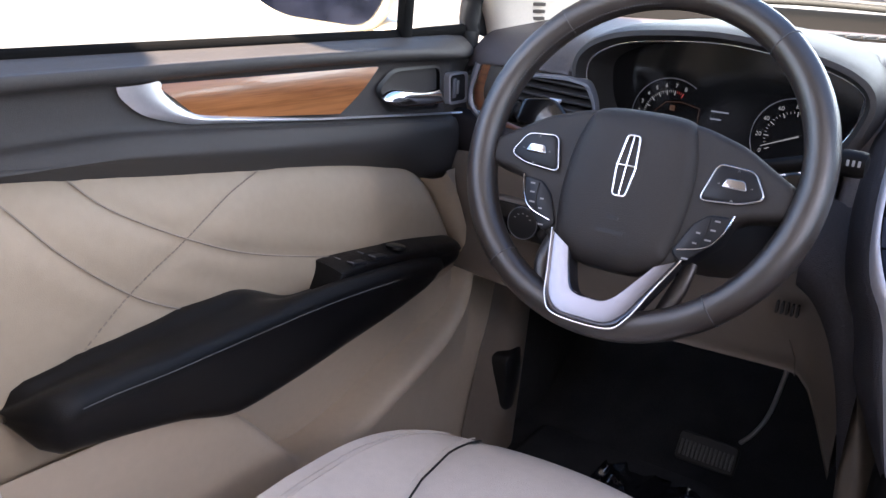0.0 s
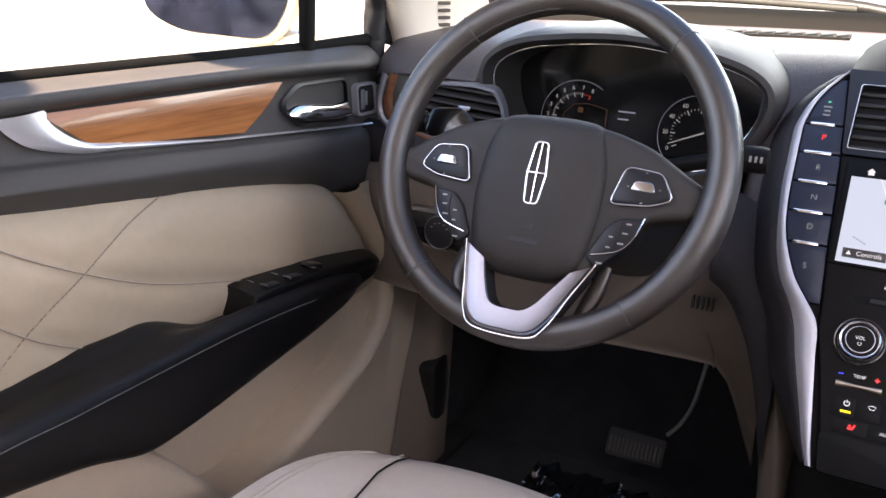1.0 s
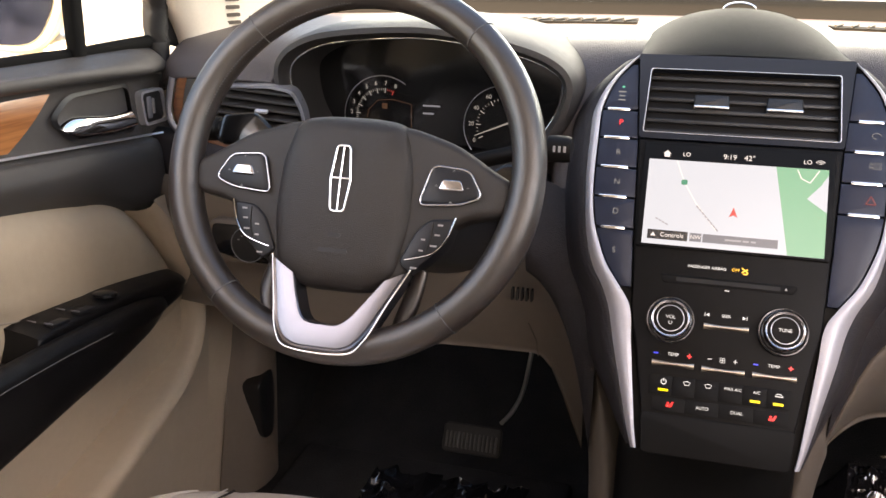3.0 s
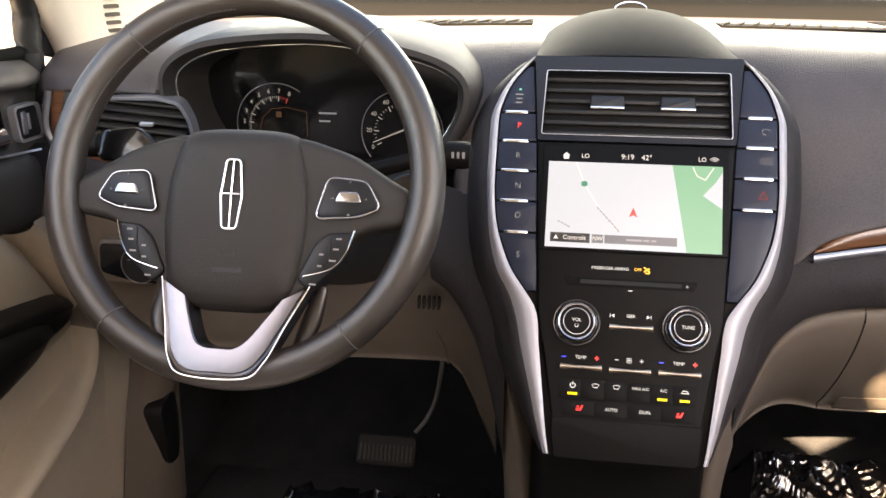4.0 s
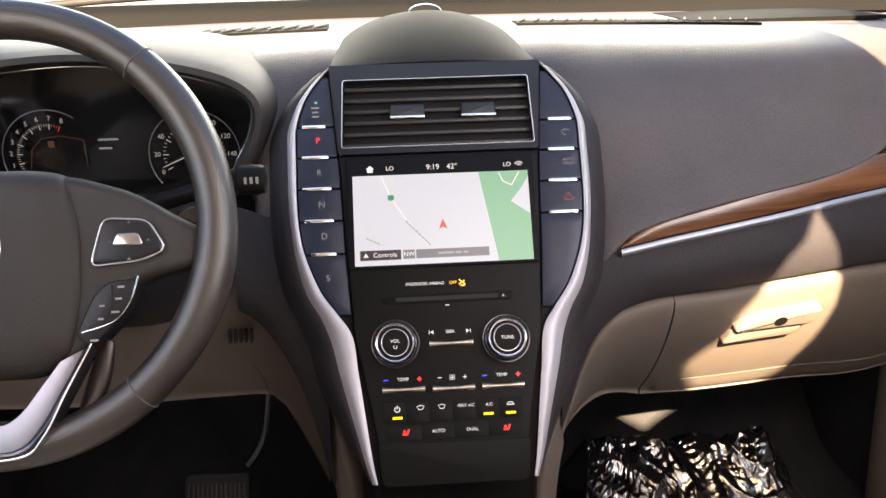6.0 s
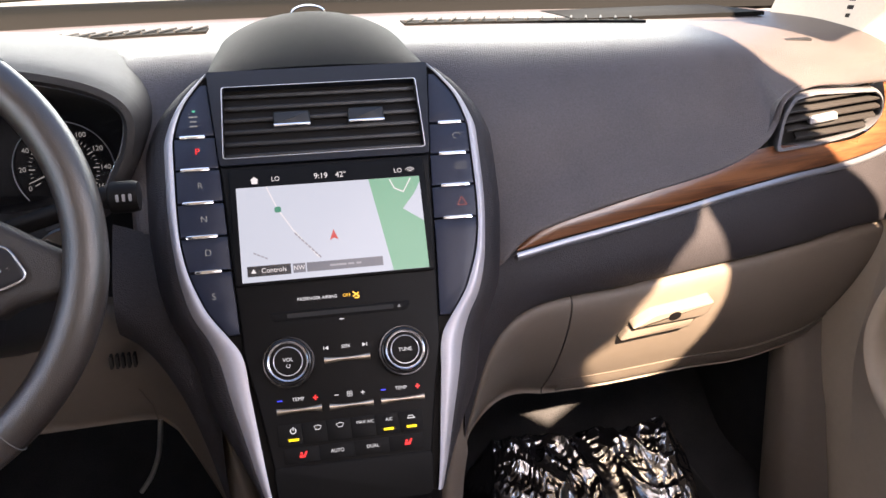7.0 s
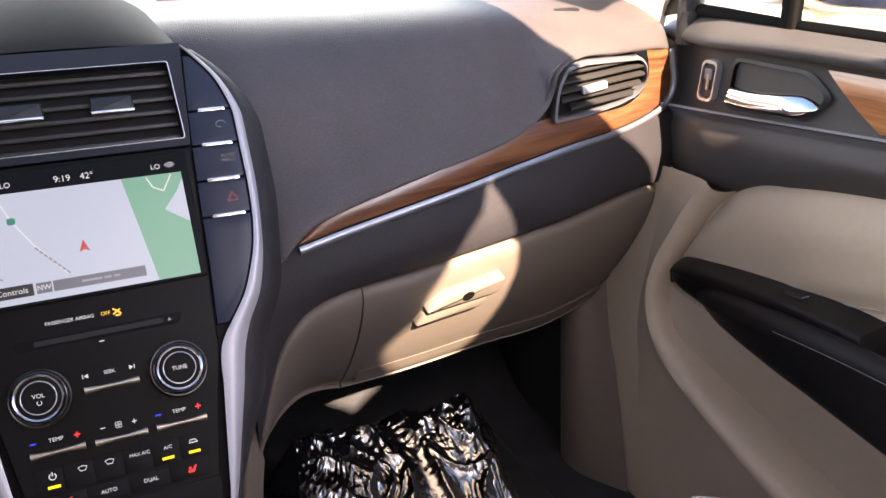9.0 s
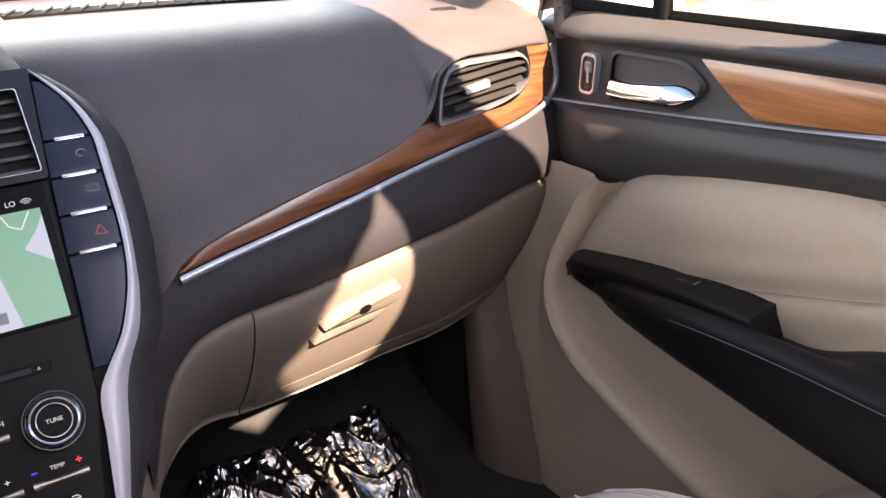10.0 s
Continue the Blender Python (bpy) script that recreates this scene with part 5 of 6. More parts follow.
for s, end in ((1, (-0.158, -0.078, 0.7060)), (-1, (-0.560, -0.060, 0.70))):
    e = V(*end)
    root = V(-0.3507 + s * 0.06, -0.07, 0.675)
    st = part("stalk", tube(cr([root, root.lerp(e, 0.5) + V(0, 0, 0.004), e - V(s * 0.030, 0, 0)], 12), [0.008] * 8 + [0.010] * 4, 12), "face", column, "black control stalk")
    ax = frame_on(e - V(s * 0.034, 0, 0), (0, 0.3, 0.95), (s, 0, 0), (0, 0.95, -0.3))
    part("stalk_knob", lathe([(0.009, 0.0), (0.0095, 0.002), (0.0095, 0.012), (0.0128, 0.014), (0.0132, 0.018), (0.0132, 0.031), (0.0118, 0.036), (0.003, 0.038)], ax, 24), "face", st, "ribbed black stalk knob")
    for k in range(3):
        q = frame_on(ax(0, 0, 0.021 + 0.005 * k), (0, 0, 1), (0, -1, 0.2))
        part("stalk_mark", plate(round_rect(-0.0012, -0.003, 0.0012, 0.003, 0.0006, 2), q, 0.0136, back=0.011), "thread", st)

# ---- instrument cluster ----
cluster = thing("instrument_cluster", "dark instrument cluster under a hood, lit dials", "instrument cluster")
RING = [(-0.488, 0.700), (-0.499, 0.740), (-0.494, 0.764), (-0.465, 0.782), (-0.420, 0.791), (-0.345, 0.796), (-0.285, 0.791), (-0.236, 0.782), (-0.200, 0.770), (-0.182, 0.754), (-0.184, 0.730), (-0.199, 0.700), (-0.23, 0.665), (-0.345, 0.645), (-0.455, 0.665)]
ring = [(p.x, p.y) for p in cr([(u, v, 0) for u, v in RING], 90, closed=True)]
cc = (-0.342, 0.725)
gx = lambda u, v, w=0.0: V(u, 0.040 - w - 0.10 * (v - 0.73), v)
hood = []
for k, (sc, w, dz) in enumerate(((0.985, -0.080, -0.004), (0.990, -0.012, 0), (1.01, 0.010, 0), (1.05, 0.022, 0.001), (1.10, 0.020, 0.001), (1.145, 0.004, 0.0), (1.17, -0.03, 0.0), (1.18, -0.08, 0.0), (1.17, -0.15, 0.002), (1.12, -0.25, 0.002))):
    add = (sc - 1) * 0.12
    row = []
    for i, (u, v) in enumerate(ring):
        a, b = V(*ring[i - 1]), V(*ring[(i + 1) % len(ring)])
        t = (b - a).normalized()
        nn = V(t.y, -t.x)
        if nn.dot(V(u - cc[0], v - cc[1])) < 0:
            nn = -nn
        q = V(u, v) + nn * add
        row.append(gx(q.x, q.y + dz, w))
    hood.append(row)
part("hood", loft(hood, closed=True), "hood", cluster, "black hood round the dials")
part("bright_ring", tube([gx(u, v, 0.002) for u, v in ring], 0.0016, 8, closed=True), "chrome", cluster, "thin chrome line round the dials")
lens = bmesh.new()
lens.faces.new([lens.verts.new(V(cc[0] + (u - cc[0]) * 0.99, 0.118, cc[1] + (v - cc[1]) * 0.99 - 0.004)) for u, v in ring])
part("dial_face", lens, "gloss", cluster, "glossy black dial face")

# stitches on the inner side of the rim
bm = bmesh.new()
for k in range(64):
    a = radians(96 + 1.1 * k)
    p = [wheel_at((0.1545 + dr) * math.cos(a + da), (0.1545 + dr) * math.sin(a + da), 0.0085) for dr, da in ((-0.0012, -0.003), (0.0012, 0.003))]
    tube(p, 0.0005, 5, bm=bm)
part("rim_stitching", bm, "darkthread", wheel, "fine stitches along the rim")

# ---- seats ----
def seat(s):
    t = thing("front_seat", "light grey leather front seat with sewn seams", "car seat", "front seats")
    cx = s * 0.365
    rows = []
    for i in range(34):
        f = i / 33
        y = -0.150 - 0.735 * f
        if f < 0.25:
            e = math.sqrt(max(0.0, 1 - ((0.25 - f) / 0.25) ** 2))
        else:
            e = 1.0
        half = 0.155 + 0.082 * e
        top = 0.313 + 0.042 * e - 0.02 * f
        row = []
        for k in range(33):
            a = -1 + 2 * k / 32
            bol = 0.030 * max(0, (abs(a) - 0.58) / 0.42) * (1 - max(0, (abs(a) - 0.86) / 0.14) ** 2 * 2.6) * min(1, f * 3)
            groove = 0.006 * math.exp(-(((abs(a) - 0.60 + 0.16 * min(1.0, f * 4.1)) / 0.03) ** 2)) * min(1, f * 8)
            edge = 0.09 * max(0, (abs(a) - 0.86) / 0.14) ** 2.2
            row.append(V(cx + half * a, y + 0.05 * a * a * (1 - f) * -0.9, top + bol - groove - edge))
        rows.append(row)
    front = [[V(p.x, p.y + 0.004, p.z - 0.02 * 1) for p in rows[0]], [V(p.x, p.y - 0.01, p.z - 0.10) for p in rows[0]], [V(p.x, p.y - 0.06, 0.12) for p in rows[0]]]
    part("cushion", loft(list(reversed(front)) + rows), "seat", t, "light grey leather cushion")
    for q in (-0.60, 0.60):
        ln = []
        for n_, row in enumerate(rows[1:]):
            k = (math.copysign(abs(q) - 0.16 * min(1.0, n_ / 8), q) + 1) / 2 * 32
            a, b = row[int(k)], row[min(int(k) + 1, 32)]
            ln.append(a.lerp(b, k - int(k)) + V(0, 0, 0.002))
        part("seam", tube(ln, 0.0013, 5), "seam", t, "dark sewn seam")
        ln2 = [p + V(s * 0.0 + (0.008 if q > 0 else -0.008), 0, 0.0005) for p in ln]
        part("seam_stitch", tube(ln2, 0.0008, 5), "seat", t, "pale stitch line")
    for q in (0.79, 0.815):
        ln = []
        for row in rows[1:]:
            k = (s * q + 1) / 2 * 32
            a, b = row[int(k)], row[min(int(k) + 1, 32)]
            ln.append(a.lerp(b, k - int(k)) + V(0, 0, 0.0012))
        part("bolster_stitch", tube(ln, 0.0009, 5), "seat", t, "pale twin stitch along the bolster")
    part("base", box_bm(cx - 0.21, -0.86, 0.06, cx + 0.21, -0.26, 0.26, 0.02), "plastic", t, "black seat base")
    rows = []
    for i in range(20):
        f = i / 19
        z = 0.30 + 0.62 * f
        y = -0.94 - 0.20 * f
        half = 0.228 - 0.03 * f - 0.03 * max(0, (f - 0.85) / 0.15) ** 2
        row = []
        for k in range(28):
            a = 2 * math.pi * k / 28
            cs, sn = math.cos(a), math.sin(a)
            px = half * math.copysign(abs(cs) ** 0.55, cs)
            py = 0.062 * math.copysign(abs(sn) ** 0.6, sn) + 0.035 * max(0, (abs(px) / half - 0.6) / 0.4) * (1 if sn > 0 else 0)
            row.append(V(cx + px, y + py, z))
        rows.append(row)
    part("backrest", loft(rows, closed=True, cap=True), "seat", t, "light grey leather backrest")
    wing = []
    for i in range(10):
        f = i / 9
        z = 0.30 + 0.32 * f
        yf = -0.640 - 0.060 * f - 0.06 * max(0, (f - 0.7) / 0.3) ** 2
        wing.append([V(s * (0.630 + 0.030 * math.copysign(abs(math.cos(q)) ** 0.6, math.cos(q))), (yf - 0.98) / 2 + (yf + 0.98) / 2 * math.copysign(abs(math.sin(q)) ** 0.4, math.sin(q)), z) for q in [2 * math.pi * k / 24 for k in range(24)]])
    part("side_bolster", loft(wing, closed=True, cap=True), "seat", t, "light grey leather side bolster")
    hr = []
    for i in range(12):
        f = i / 11
        z = 0.95 + 0.19 * f
        w = 0.125 * (1 - (2 * f - 1) ** 4 * 0.25)
        d_ = 0.05 * (1 - (2 * f - 1) ** 4 * 0.4)
        hr.append([V(cx + w * math.copysign(abs(math.cos(a)) ** 0.6, math.cos(a)), -1.145 + d_ * math.copysign(abs(math.sin(a)) ** 0.6, math.sin(a)), z) for a in [2 * math.pi * k / 20 for k in range(20)]])
    part("headrest", loft(hr, closed=True, cap=True), "seat", t, "light grey leather headrest")
    for dx in (-0.05, 0.05):
        part("headrest_post", tube([(cx + dx, -1.13, 0.88), (cx + dx, -1.145, 0.97)], 0.007, 10), "chrome", t)
    return t


for s in (-1, 1):
    seat(s)

console = thing("floor_console", "black console along the transmission tunnel", "console")
rows = []
for i in range(24):
    f = i / 23
    y = -0.72 + 0.66 * f
    top = 0.29 + 0.02 * math.sin(f * 3)
    rows.append(cr([(-0.100, y, 0.05), (-0.098, y, top - 0.03), (-0.085, y, top), (0, y, top - 0.006), (0.085, y, top), (0.098, y, top - 0.03), (0.100, y, 0.05)], 22))
part("console_body", loft(rows), "deepblack", console, "black console body")
part("console_front", box_bm(-0.088, -0.10, 0.06, 0.088, 0.40, 0.42, 0.02), "deepblack", console, "black shelf under the stack")

# unseen bench, added to keep sun from behind off the front footwell
bench = thing("rear_bench", "unseen light grey leather rear bench with headrests, added to block sun", "rear seat")
part("bench_cushion", box_bm(-0.62, -1.75, 0.12, 0.62, -1.30, 0.42, 0.05, 4), "seat", bench, "light grey leather bench cushion")
rows = [[V(x, -1.78 - 0.18 * f + dy_, 0.40 + 0.55 * f) for x, dy_ in ((-0.62, -0.08), (-0.62, 0.0), (-0.4, 0.05), (0.0, 0.03), (0.4, 0.05), (0.62, 0.0), (0.62, -0.08))] for f in (0, 0.3, 0.6, 0.9, 1.0)]
part("bench_back", loft(rows + [[p + V(0, -0.12, 0) for p in rows[-1]], [p + V(0, -0.14, -0.5) for p in rows[-1]]]), "seat", bench, "light grey leather bench back")
for x in (-0.38, 0.38):
    part("bench_headrest", box_bm(x - 0.13, -2.06, 0.94, x + 0.13, -1.96, 1.10, 0.04, 4), "seat", bench, "light grey leather headrest")

# ---- controls on the centre stack ----
GLOW_W = glow("white_legend", (0.9, 0.95, 1.0), 0.55)
GLOW_DIM = glow("dim_legend", (0.75, 0.8, 0.85), 0.16)
GLOW_R = glow("red_legend", (1.0, 0.03, 0.03), 0.9)
GLOW_B = glow("blue_legend", (0.03, 0.05, 1.0), 0.8)
GLOW_A = glow("amber_legend", (1.0, 0.55, 0.02), 0.9)
GLOW_Y = glow("yellow_led", (1.0, 0.75, 0.0), 1.0)
GLOW_G = glow("green_legend", (0.1, 0.9, 0.6), 0.4)
SCR = glow("map_ground", (0.70, 0.79, 0.93), 0.48)
SCR_G = glow("map_park", (0.27, 0.68, 0.45), 0.40)
SCR_K = glow("map_bar", (0.02, 0.02, 0.025), 0.3)
SCR_N = glow("map_grey_bar", (0.25, 0.27, 0.33), 0.35)
SCR_L = glow("map_road", (0.92, 0.92, 0.95), 0.55)
SCR_P = glow("map_pale_text", (0.55, 0.57, 0.64), 0.40)
SCR_T = glow("map_text", (0.95, 0.95, 0.97), 0.55)
SCR_D = glow("map_dark_text", (0.42, 0.44, 0.50), 0.40)
SCR_GR = glow("map_marker", (0.05, 0.40, 0.25), 0.4)
SCR_R = glow("map_arrow", (0.75, 0.08, 0.06), 0.5)


def flat(name, outline, place, w, material, parent, label=""):
    bm = bmesh.new()
    bm.faces.new([bm.verts.new(place(u, v, w)) for u, v in outline])
    return part(name, bm, material, parent, label, smooth=0)


def bar(name, a, b, wid, place, w, material, parent, label=""):
    a, b = V(*a), V(*b)
    t = (b - a).normalized()
    n = V(-t.y, t.x) * wid / 2
    return flat(name, [a + n, a - n, b - n, b + n], place, w, material, parent, label)


screen = thing("touch_screen", "lit touch screen showing a map with a black status bar", "screen")
part("bezel", plate(round_rect(-0.0905, -0.1075, 0.0905, 0.0015, 0.003), stack_at, 0.0062, 0.001, back=0.003), "deepblack", screen, "black screen bezel")
Z = 0.0066
flat("map", [(-0.0845, -0.1045), (0.0845, -0.1045), (0.0845, -0.0165), (-0.0845, -0.0165)], stack_at, Z, SCR, screen, "pale lilac map")
flat("park_area", [(0.0365, -0.0166), (0.0845, -0.0166), (0.0845, -0.1044), (0.0515, -0.1044), (0.0440, -0.060)], stack_at, Z + 0.0002, SCR_G, screen, "green area of the map")
flat("map_patch", [(0.0845, -0.022), (0.078, -0.033), (0.066, -0.047), (0.0845, -0.060)], stack_at, Z + 0.0004, SCR, screen)
for a, b in (((-0.0574, -0.0170), (-0.0485, -0.039)), ((-0.0485, -0.039), (-0.0359, -0.0598)), ((-0.0359, -0.0598), (-0.0147, -0.0865)), ((0.056, -0.018), (0.060, -0.027)), ((0.060, -0.027), (0.068, -0.031)), ((0.068, -0.031), (0.076, -0.018))):
    bar("road", a, b, 0.0011, stack_at, Z + 0.0006, SCR_L, screen)
for k in range(8):
    u = -0.035 + 0.0028 * k
    bar("street_label", (u, -0.0625 - 0.0031 * k), (u + 0.0022, -0.0650 - 0.0031 * k), 0.0014, stack_at, Z + 0.0008, SCR_D, screen)
for k in range(4):
    bar("street_label", (-0.073 + 0.0032 * k, -0.078 - 0.0016 * k), (-0.0705 + 0.0032 * k, -0.0793 - 0.0016 * k), 0.0012, stack_at, Z + 0.0008, SCR_D, screen)
flat("route_badge", round_rect(-0.0515, -0.0420, -0.0455, -0.0365, 0.0018), stack_at, Z + 0.0008, SCR_GR, screen, "small green route badge")
flat("arrow", [(0.0, -0.0615), (0.0040, -0.0715), (0.0, -0.0695), (-0.0040, -0.0715)], stack_at, Z + 0.0008, SCR_R, screen, "red position arrow")
flat("controls_key", [(-0.0795, -0.0995), (-0.0410, -0.0995), (-0.0410, -0.0900), (-0.0795, -0.0900)], stack_at, Z + 0.0006, SCR_K, screen, "black key on the map")
flat("key_triangle", [(-0.0765, -0.0965), (-0.0715, -0.0965), (-0.0740, -0.0925)], stack_at, Z + 0.0010, SCR_T, screen)
text("controls_text", "Controls", 0.0062, stack_at, SCR_T, screen, -0.0560, -0.0948, Z + 0.0010)
flat("compass_key", [(-0.0390, -0.0990), (-0.0280, -0.0990), (-0.0280, -0.0905), (-0.0390, -0.0905)], stack_at, Z + 0.0006, SCR_N, screen)
text("compass_text", "NW", 0.0056, stack_at, SCR_T, screen, -0.0335, -0.0948, Z + 0.0010)
flat("place_bar", [(-0.0268, -0.0990), (0.0425, -0.0990), (0.0425, -0.0905), (-0.0268, -0.0905)], stack_at, Z + 0.0006, SCR_N, screen, "grey bar on the map")
for k, (u0, u1) in enumerate(((-0.006, 0.009), (0.0105, 0.016), (0.018, 0.0225))):
    bar("place_label", (u0, -0.0948), (u1, -0.0948), 0.0018, stack_at, Z + 0.0010, SCR_P, screen)
text("status_text", "LO", 0.0060, stack_at, SCR_T, screen, -0.0485, -0.0100, Z)
text("status_text", "9:19", 0.0075, stack_at, SCR_T, screen, -0.0071, -0.0100, Z)
text("status_text", "42°", 0.0075, stack_at, SCR_T, screen, 0.0115, -0.0100, Z)
text("status_text", "LO", 0.0060, stack_at, SCR_T, screen, 0.0650, -0.0100, Z)
flat("home_icon", [(-0.0715, -0.0100), (-0.0675, -0.0065), (-0.0635, -0.0100), (-0.0648, -0.0100), (-0.0648, -0.0135), (-0.0702, -0.0135), (-0.0702, -0.0100)], stack_at, Z, SCR_T, screen)
for k in range(3):
    r0 = 0.0018 + 0.0016 * k
    part("signal_icon", tube([stack_at(0.0765 + r0 * math.cos(radians(a)), -0.0125 + r0 * math.sin(radians(a)), Z) for a in range(35, 150, 14)], 0.0003, 4), SCR_T, screen)

# shift keys and right-hand keys with bright bars
CUT_L = [0.0361, 0.0049, -0.0267, -0.0584, -0.0908]
for s in (-1, 1):
    cuts = CUT_L if s < 0 else CUT_L[:4]
    edges = [0.088] + cuts + [-0.150]
    for k in range(len(edges) - 1):
        hi, lo = edges[k] - 0.001, edges[k + 1] + 0.001
        sect = []
        for i in range(9):
            v = lo + (hi - lo) * i / 8
            a, b = curve_at(CEN, v) + 0.0015, curve_at(INN, v) - 0.0012
            sect.append((a, max(b, a + 0.001), v))
        ol = [(s * b, v) for a, b, v in sect] + [(s * a, v) for a, b, v in reversed(sect)]
        if s < 0:
            ol = ol[::-1]
        part("key", plate(ol, stack_at, 0.0020, 0.0008, 2, back=-0.004), "satinkey", stack, "satin dark key beside the screen")
    for v in cuts:
        a, b = curve_at(CEN, v) + 0.010, curve_at(INN, v) - 0.006
        part("key_bar", plate([(s * a, v - 0.0016), (s * b, v - 0.0016), (s * b, v + 0.0016), (s * a, v + 0.0016)][::s], stack_at, 0.0042, 0.0005, 2, back=0.0), "chrome", stack, "bright bar between the keys")
for ch, v, m_, u in (("P", 0.0221, GLOW_R, -0.1169), ("R", -0.0106, GLOW_DIM, -0.1163), ("N", -0.0422, GLOW_DIM, -0.1146), ("D", -0.0733, GLOW_DIM, -0.1129), ("S", -0.1136, GLOW_DIM, -0.1104)):
    text("gear_letter", ch, 0.0085, stack_at, m_, stack, u, v, 0.0023)
for k, wd in enumerate((0.008, 0.006, 0.007)):
    bar("key_mark", (-0.1187 - wd / 2, 0.0560 - 0.0045 * k), (-0.1187 + wd / 2, 0.0560 - 0.0045 * k), 0.0016, stack_at, 0.0023, GLOW_DIM, stack)
flat("key_lamp", round_rect(-0.1195, 0.0605, -0.1165, 0.0625, 0.0008, 2), stack_at, 0.0023, GLOW_G, stack, "tiny green lamp")
text("key_text", "AUTO", 0.0042, stack_at, GLOW_DIM, stack, 0.1264, -0.0060, 0.0023)
text("key_text", "HOLD", 0.0042, stack_at, GLOW_DIM, stack, 0.1264, -0.0100, 0.0023)
tri = [(0.1190, -0.0465), (0.1280, -0.0465), (0.1235, -0.0385)]
for a, b in zip(tri, tri[1:] + tri[:1]):
    bar("hazard_sign", a, b, 0.0010, stack_at, 0.0023, glow("dim_red", (0.6, 0.05, 0.04), 0.25), stack)
part("key_mark", tube([stack_at(0.1261 + 0.004 * math.cos(radians(a)), 0.0225 + 0.003 * math.sin(radians(a)), 0.0023) for a in range(0, 300, 30)], 0.0004, 4), GLOW_DIM, stack)

FACE = 0.0042
# disc slot and airbag lamp
part("disc_slot", plate(round_rect(-0.0480, -0.1392, 0.0480, -0.1352, 0.001, 2), stack_at, FACE + 0.0006, back=0.002), "seam", stack, "narrow dark disc slot")
part("slot_shelf", plate(round_poly([(-0.0640, -0.1330), (0.0640, -0.1330), (0.0600, -0.1415), (-0.0600, -0.1415)], 0.003), stack_at, FACE + 0.0003, 0.0003, back=0.002), "deepblack", stack)
flat("eject_mark", [(0.0515, -0.1385), (0.0545, -0.1385), (0.0530, -0.1355)], stack_at, FACE + 0.0009, GLOW_DIM, stack)
bar("slot_mark", (-0.002, -0.1442), (0.002, -0.1442), 0.0008, stack_at, FACE + 0.0004, GLOW_W, stack)
text("airbag_text", "PASSENGER AIRBAG", 0.0040, stack_at, GLOW_W, stack, -0.0200, -0.1232, FACE + 0.0003)
text("airbag_text", "OFF", 0.0042, stack_at, GLOW_A, stack, 0.0065, -0.1232, FACE + 0.0003)
for a, b in (((0.0120, -0.1205), (0.0150, -0.1225)), ((0.0150, -0.1225), (0.0180, -0.1255)), ((0.0120, -0.1250), (0.0175, -0.1215)), ((0.0135, -0.1262), (0.0175, -0.1262))):
    bar("airbag_icon", a, b, 0.0013, stack_at, FACE + 0.0003, GLOW_A, stack)
# knobs
for u, word in ((-0.0500, "VOL"), (0.0528, "TUNE")):
    ax = frame_on(stack_at(u, -0.1782, 0), (0, math.sin(TILT), math.cos(TILT)), (0, -math.cos(TILT), math.sin(TILT)))
    kn = part("knob", lathe([(0.0232, 0.003), (0.0232, 0.0060), (0.0226, 0.0068), (0.0218, 0.0062), (0.0203, 0.0062)], ax, 48), "darkchrome", stack, "chrome ringed rotary knob")
    part("knob_skirt", lathe([(0.0216, 0.004), (0.0209, 0.009), (0.0191, 0.0105), (0.0186, 0.0105)], ax, 48), "gloss", kn, "gloss black skirt")
    part("knob_ring", lathe([(0.0191, 0.006), (0.0183, 0.0175), (0.0174, 0.0190), (0.0164, 0.0185), (0.0162, 0.0165)], ax, 48), "darkchrome", kn, "brushed silver knob ring")
    part("knob_cap", lathe([(0.0159, 0.006), (0.0159, 0.0168), (0.0125, 0.0172), (0.0123, 0.0166), (0.0012, 0.0166)], ax, 48), "face", kn, "black knob cap")
    part("cap_line", tube([ax(0.0124 * math.cos(radians(a)), 0.0124 * math.sin(radians(a)), 0.0172) for a in range(0, 360, 9)], 0.0004, 5, closed=True), "silver", kn)
    text("knob_text", word, 0.0046, ax, GLOW_W, kn, 0, 0.0012 if word == "VOL" else 0, 0.0175)
    if word == "VOL":
        part("power_icon", tube([ax(0.0016 * math.cos(radians(a)), -0.0040 + 0.0016 * math.sin(radians(a)), 0.0175) for a in range(120, 421, 30)], 0.0003, 4), GLOW_W, kn)
# rocker bars
for name, u0, u1, v in (("seek_bar", -0.0187, 0.0222, -0.1800), ("temp_bar", -0.0634, -0.0243, -0.2205), ("fan_bar", -0.0175, 0.0213, -0.2212), ("temp_bar", 0.0281, 0.0670, -0.2210)):
    rows = []
    for i in range(21):
        f = i / 20
        u = u0 + (u1 - u0) * f
        h = 0.0030 - 0.0012 * math.sin(math.pi * f)
        rows.append([stack_at(u, v + h * math.sin(a), FACE + 0.0028 * max(0, math.cos(a))) for a in [math.pi * (-0.5 + k / 8) for k in range(9)]])
    part(name, loft(rows), "champagne", stack, "champagne metal rocker bar")
text("legend", "SEEK", 0.0040, stack_at, GLOW_W, stack, 0.0015, -0.1690, FACE + 0.0003)
for u, d in ((-0.0160, -1), (0.0180, 1)):
    flat("skip_mark", [(u - d * 0.0018, -0.1672), (u - d * 0.0018, -0.1708), (u + d * 0.0014, -0.1690)], stack_at, FACE + 0.0003, GLOW_W, stack)
    bar("skip_mark", (u + d * 0.0022, -0.1672), (u + d * 0.0022, -0.1708), 0.0006, stack_at, FACE + 0.0003, GLOW_W, stack)
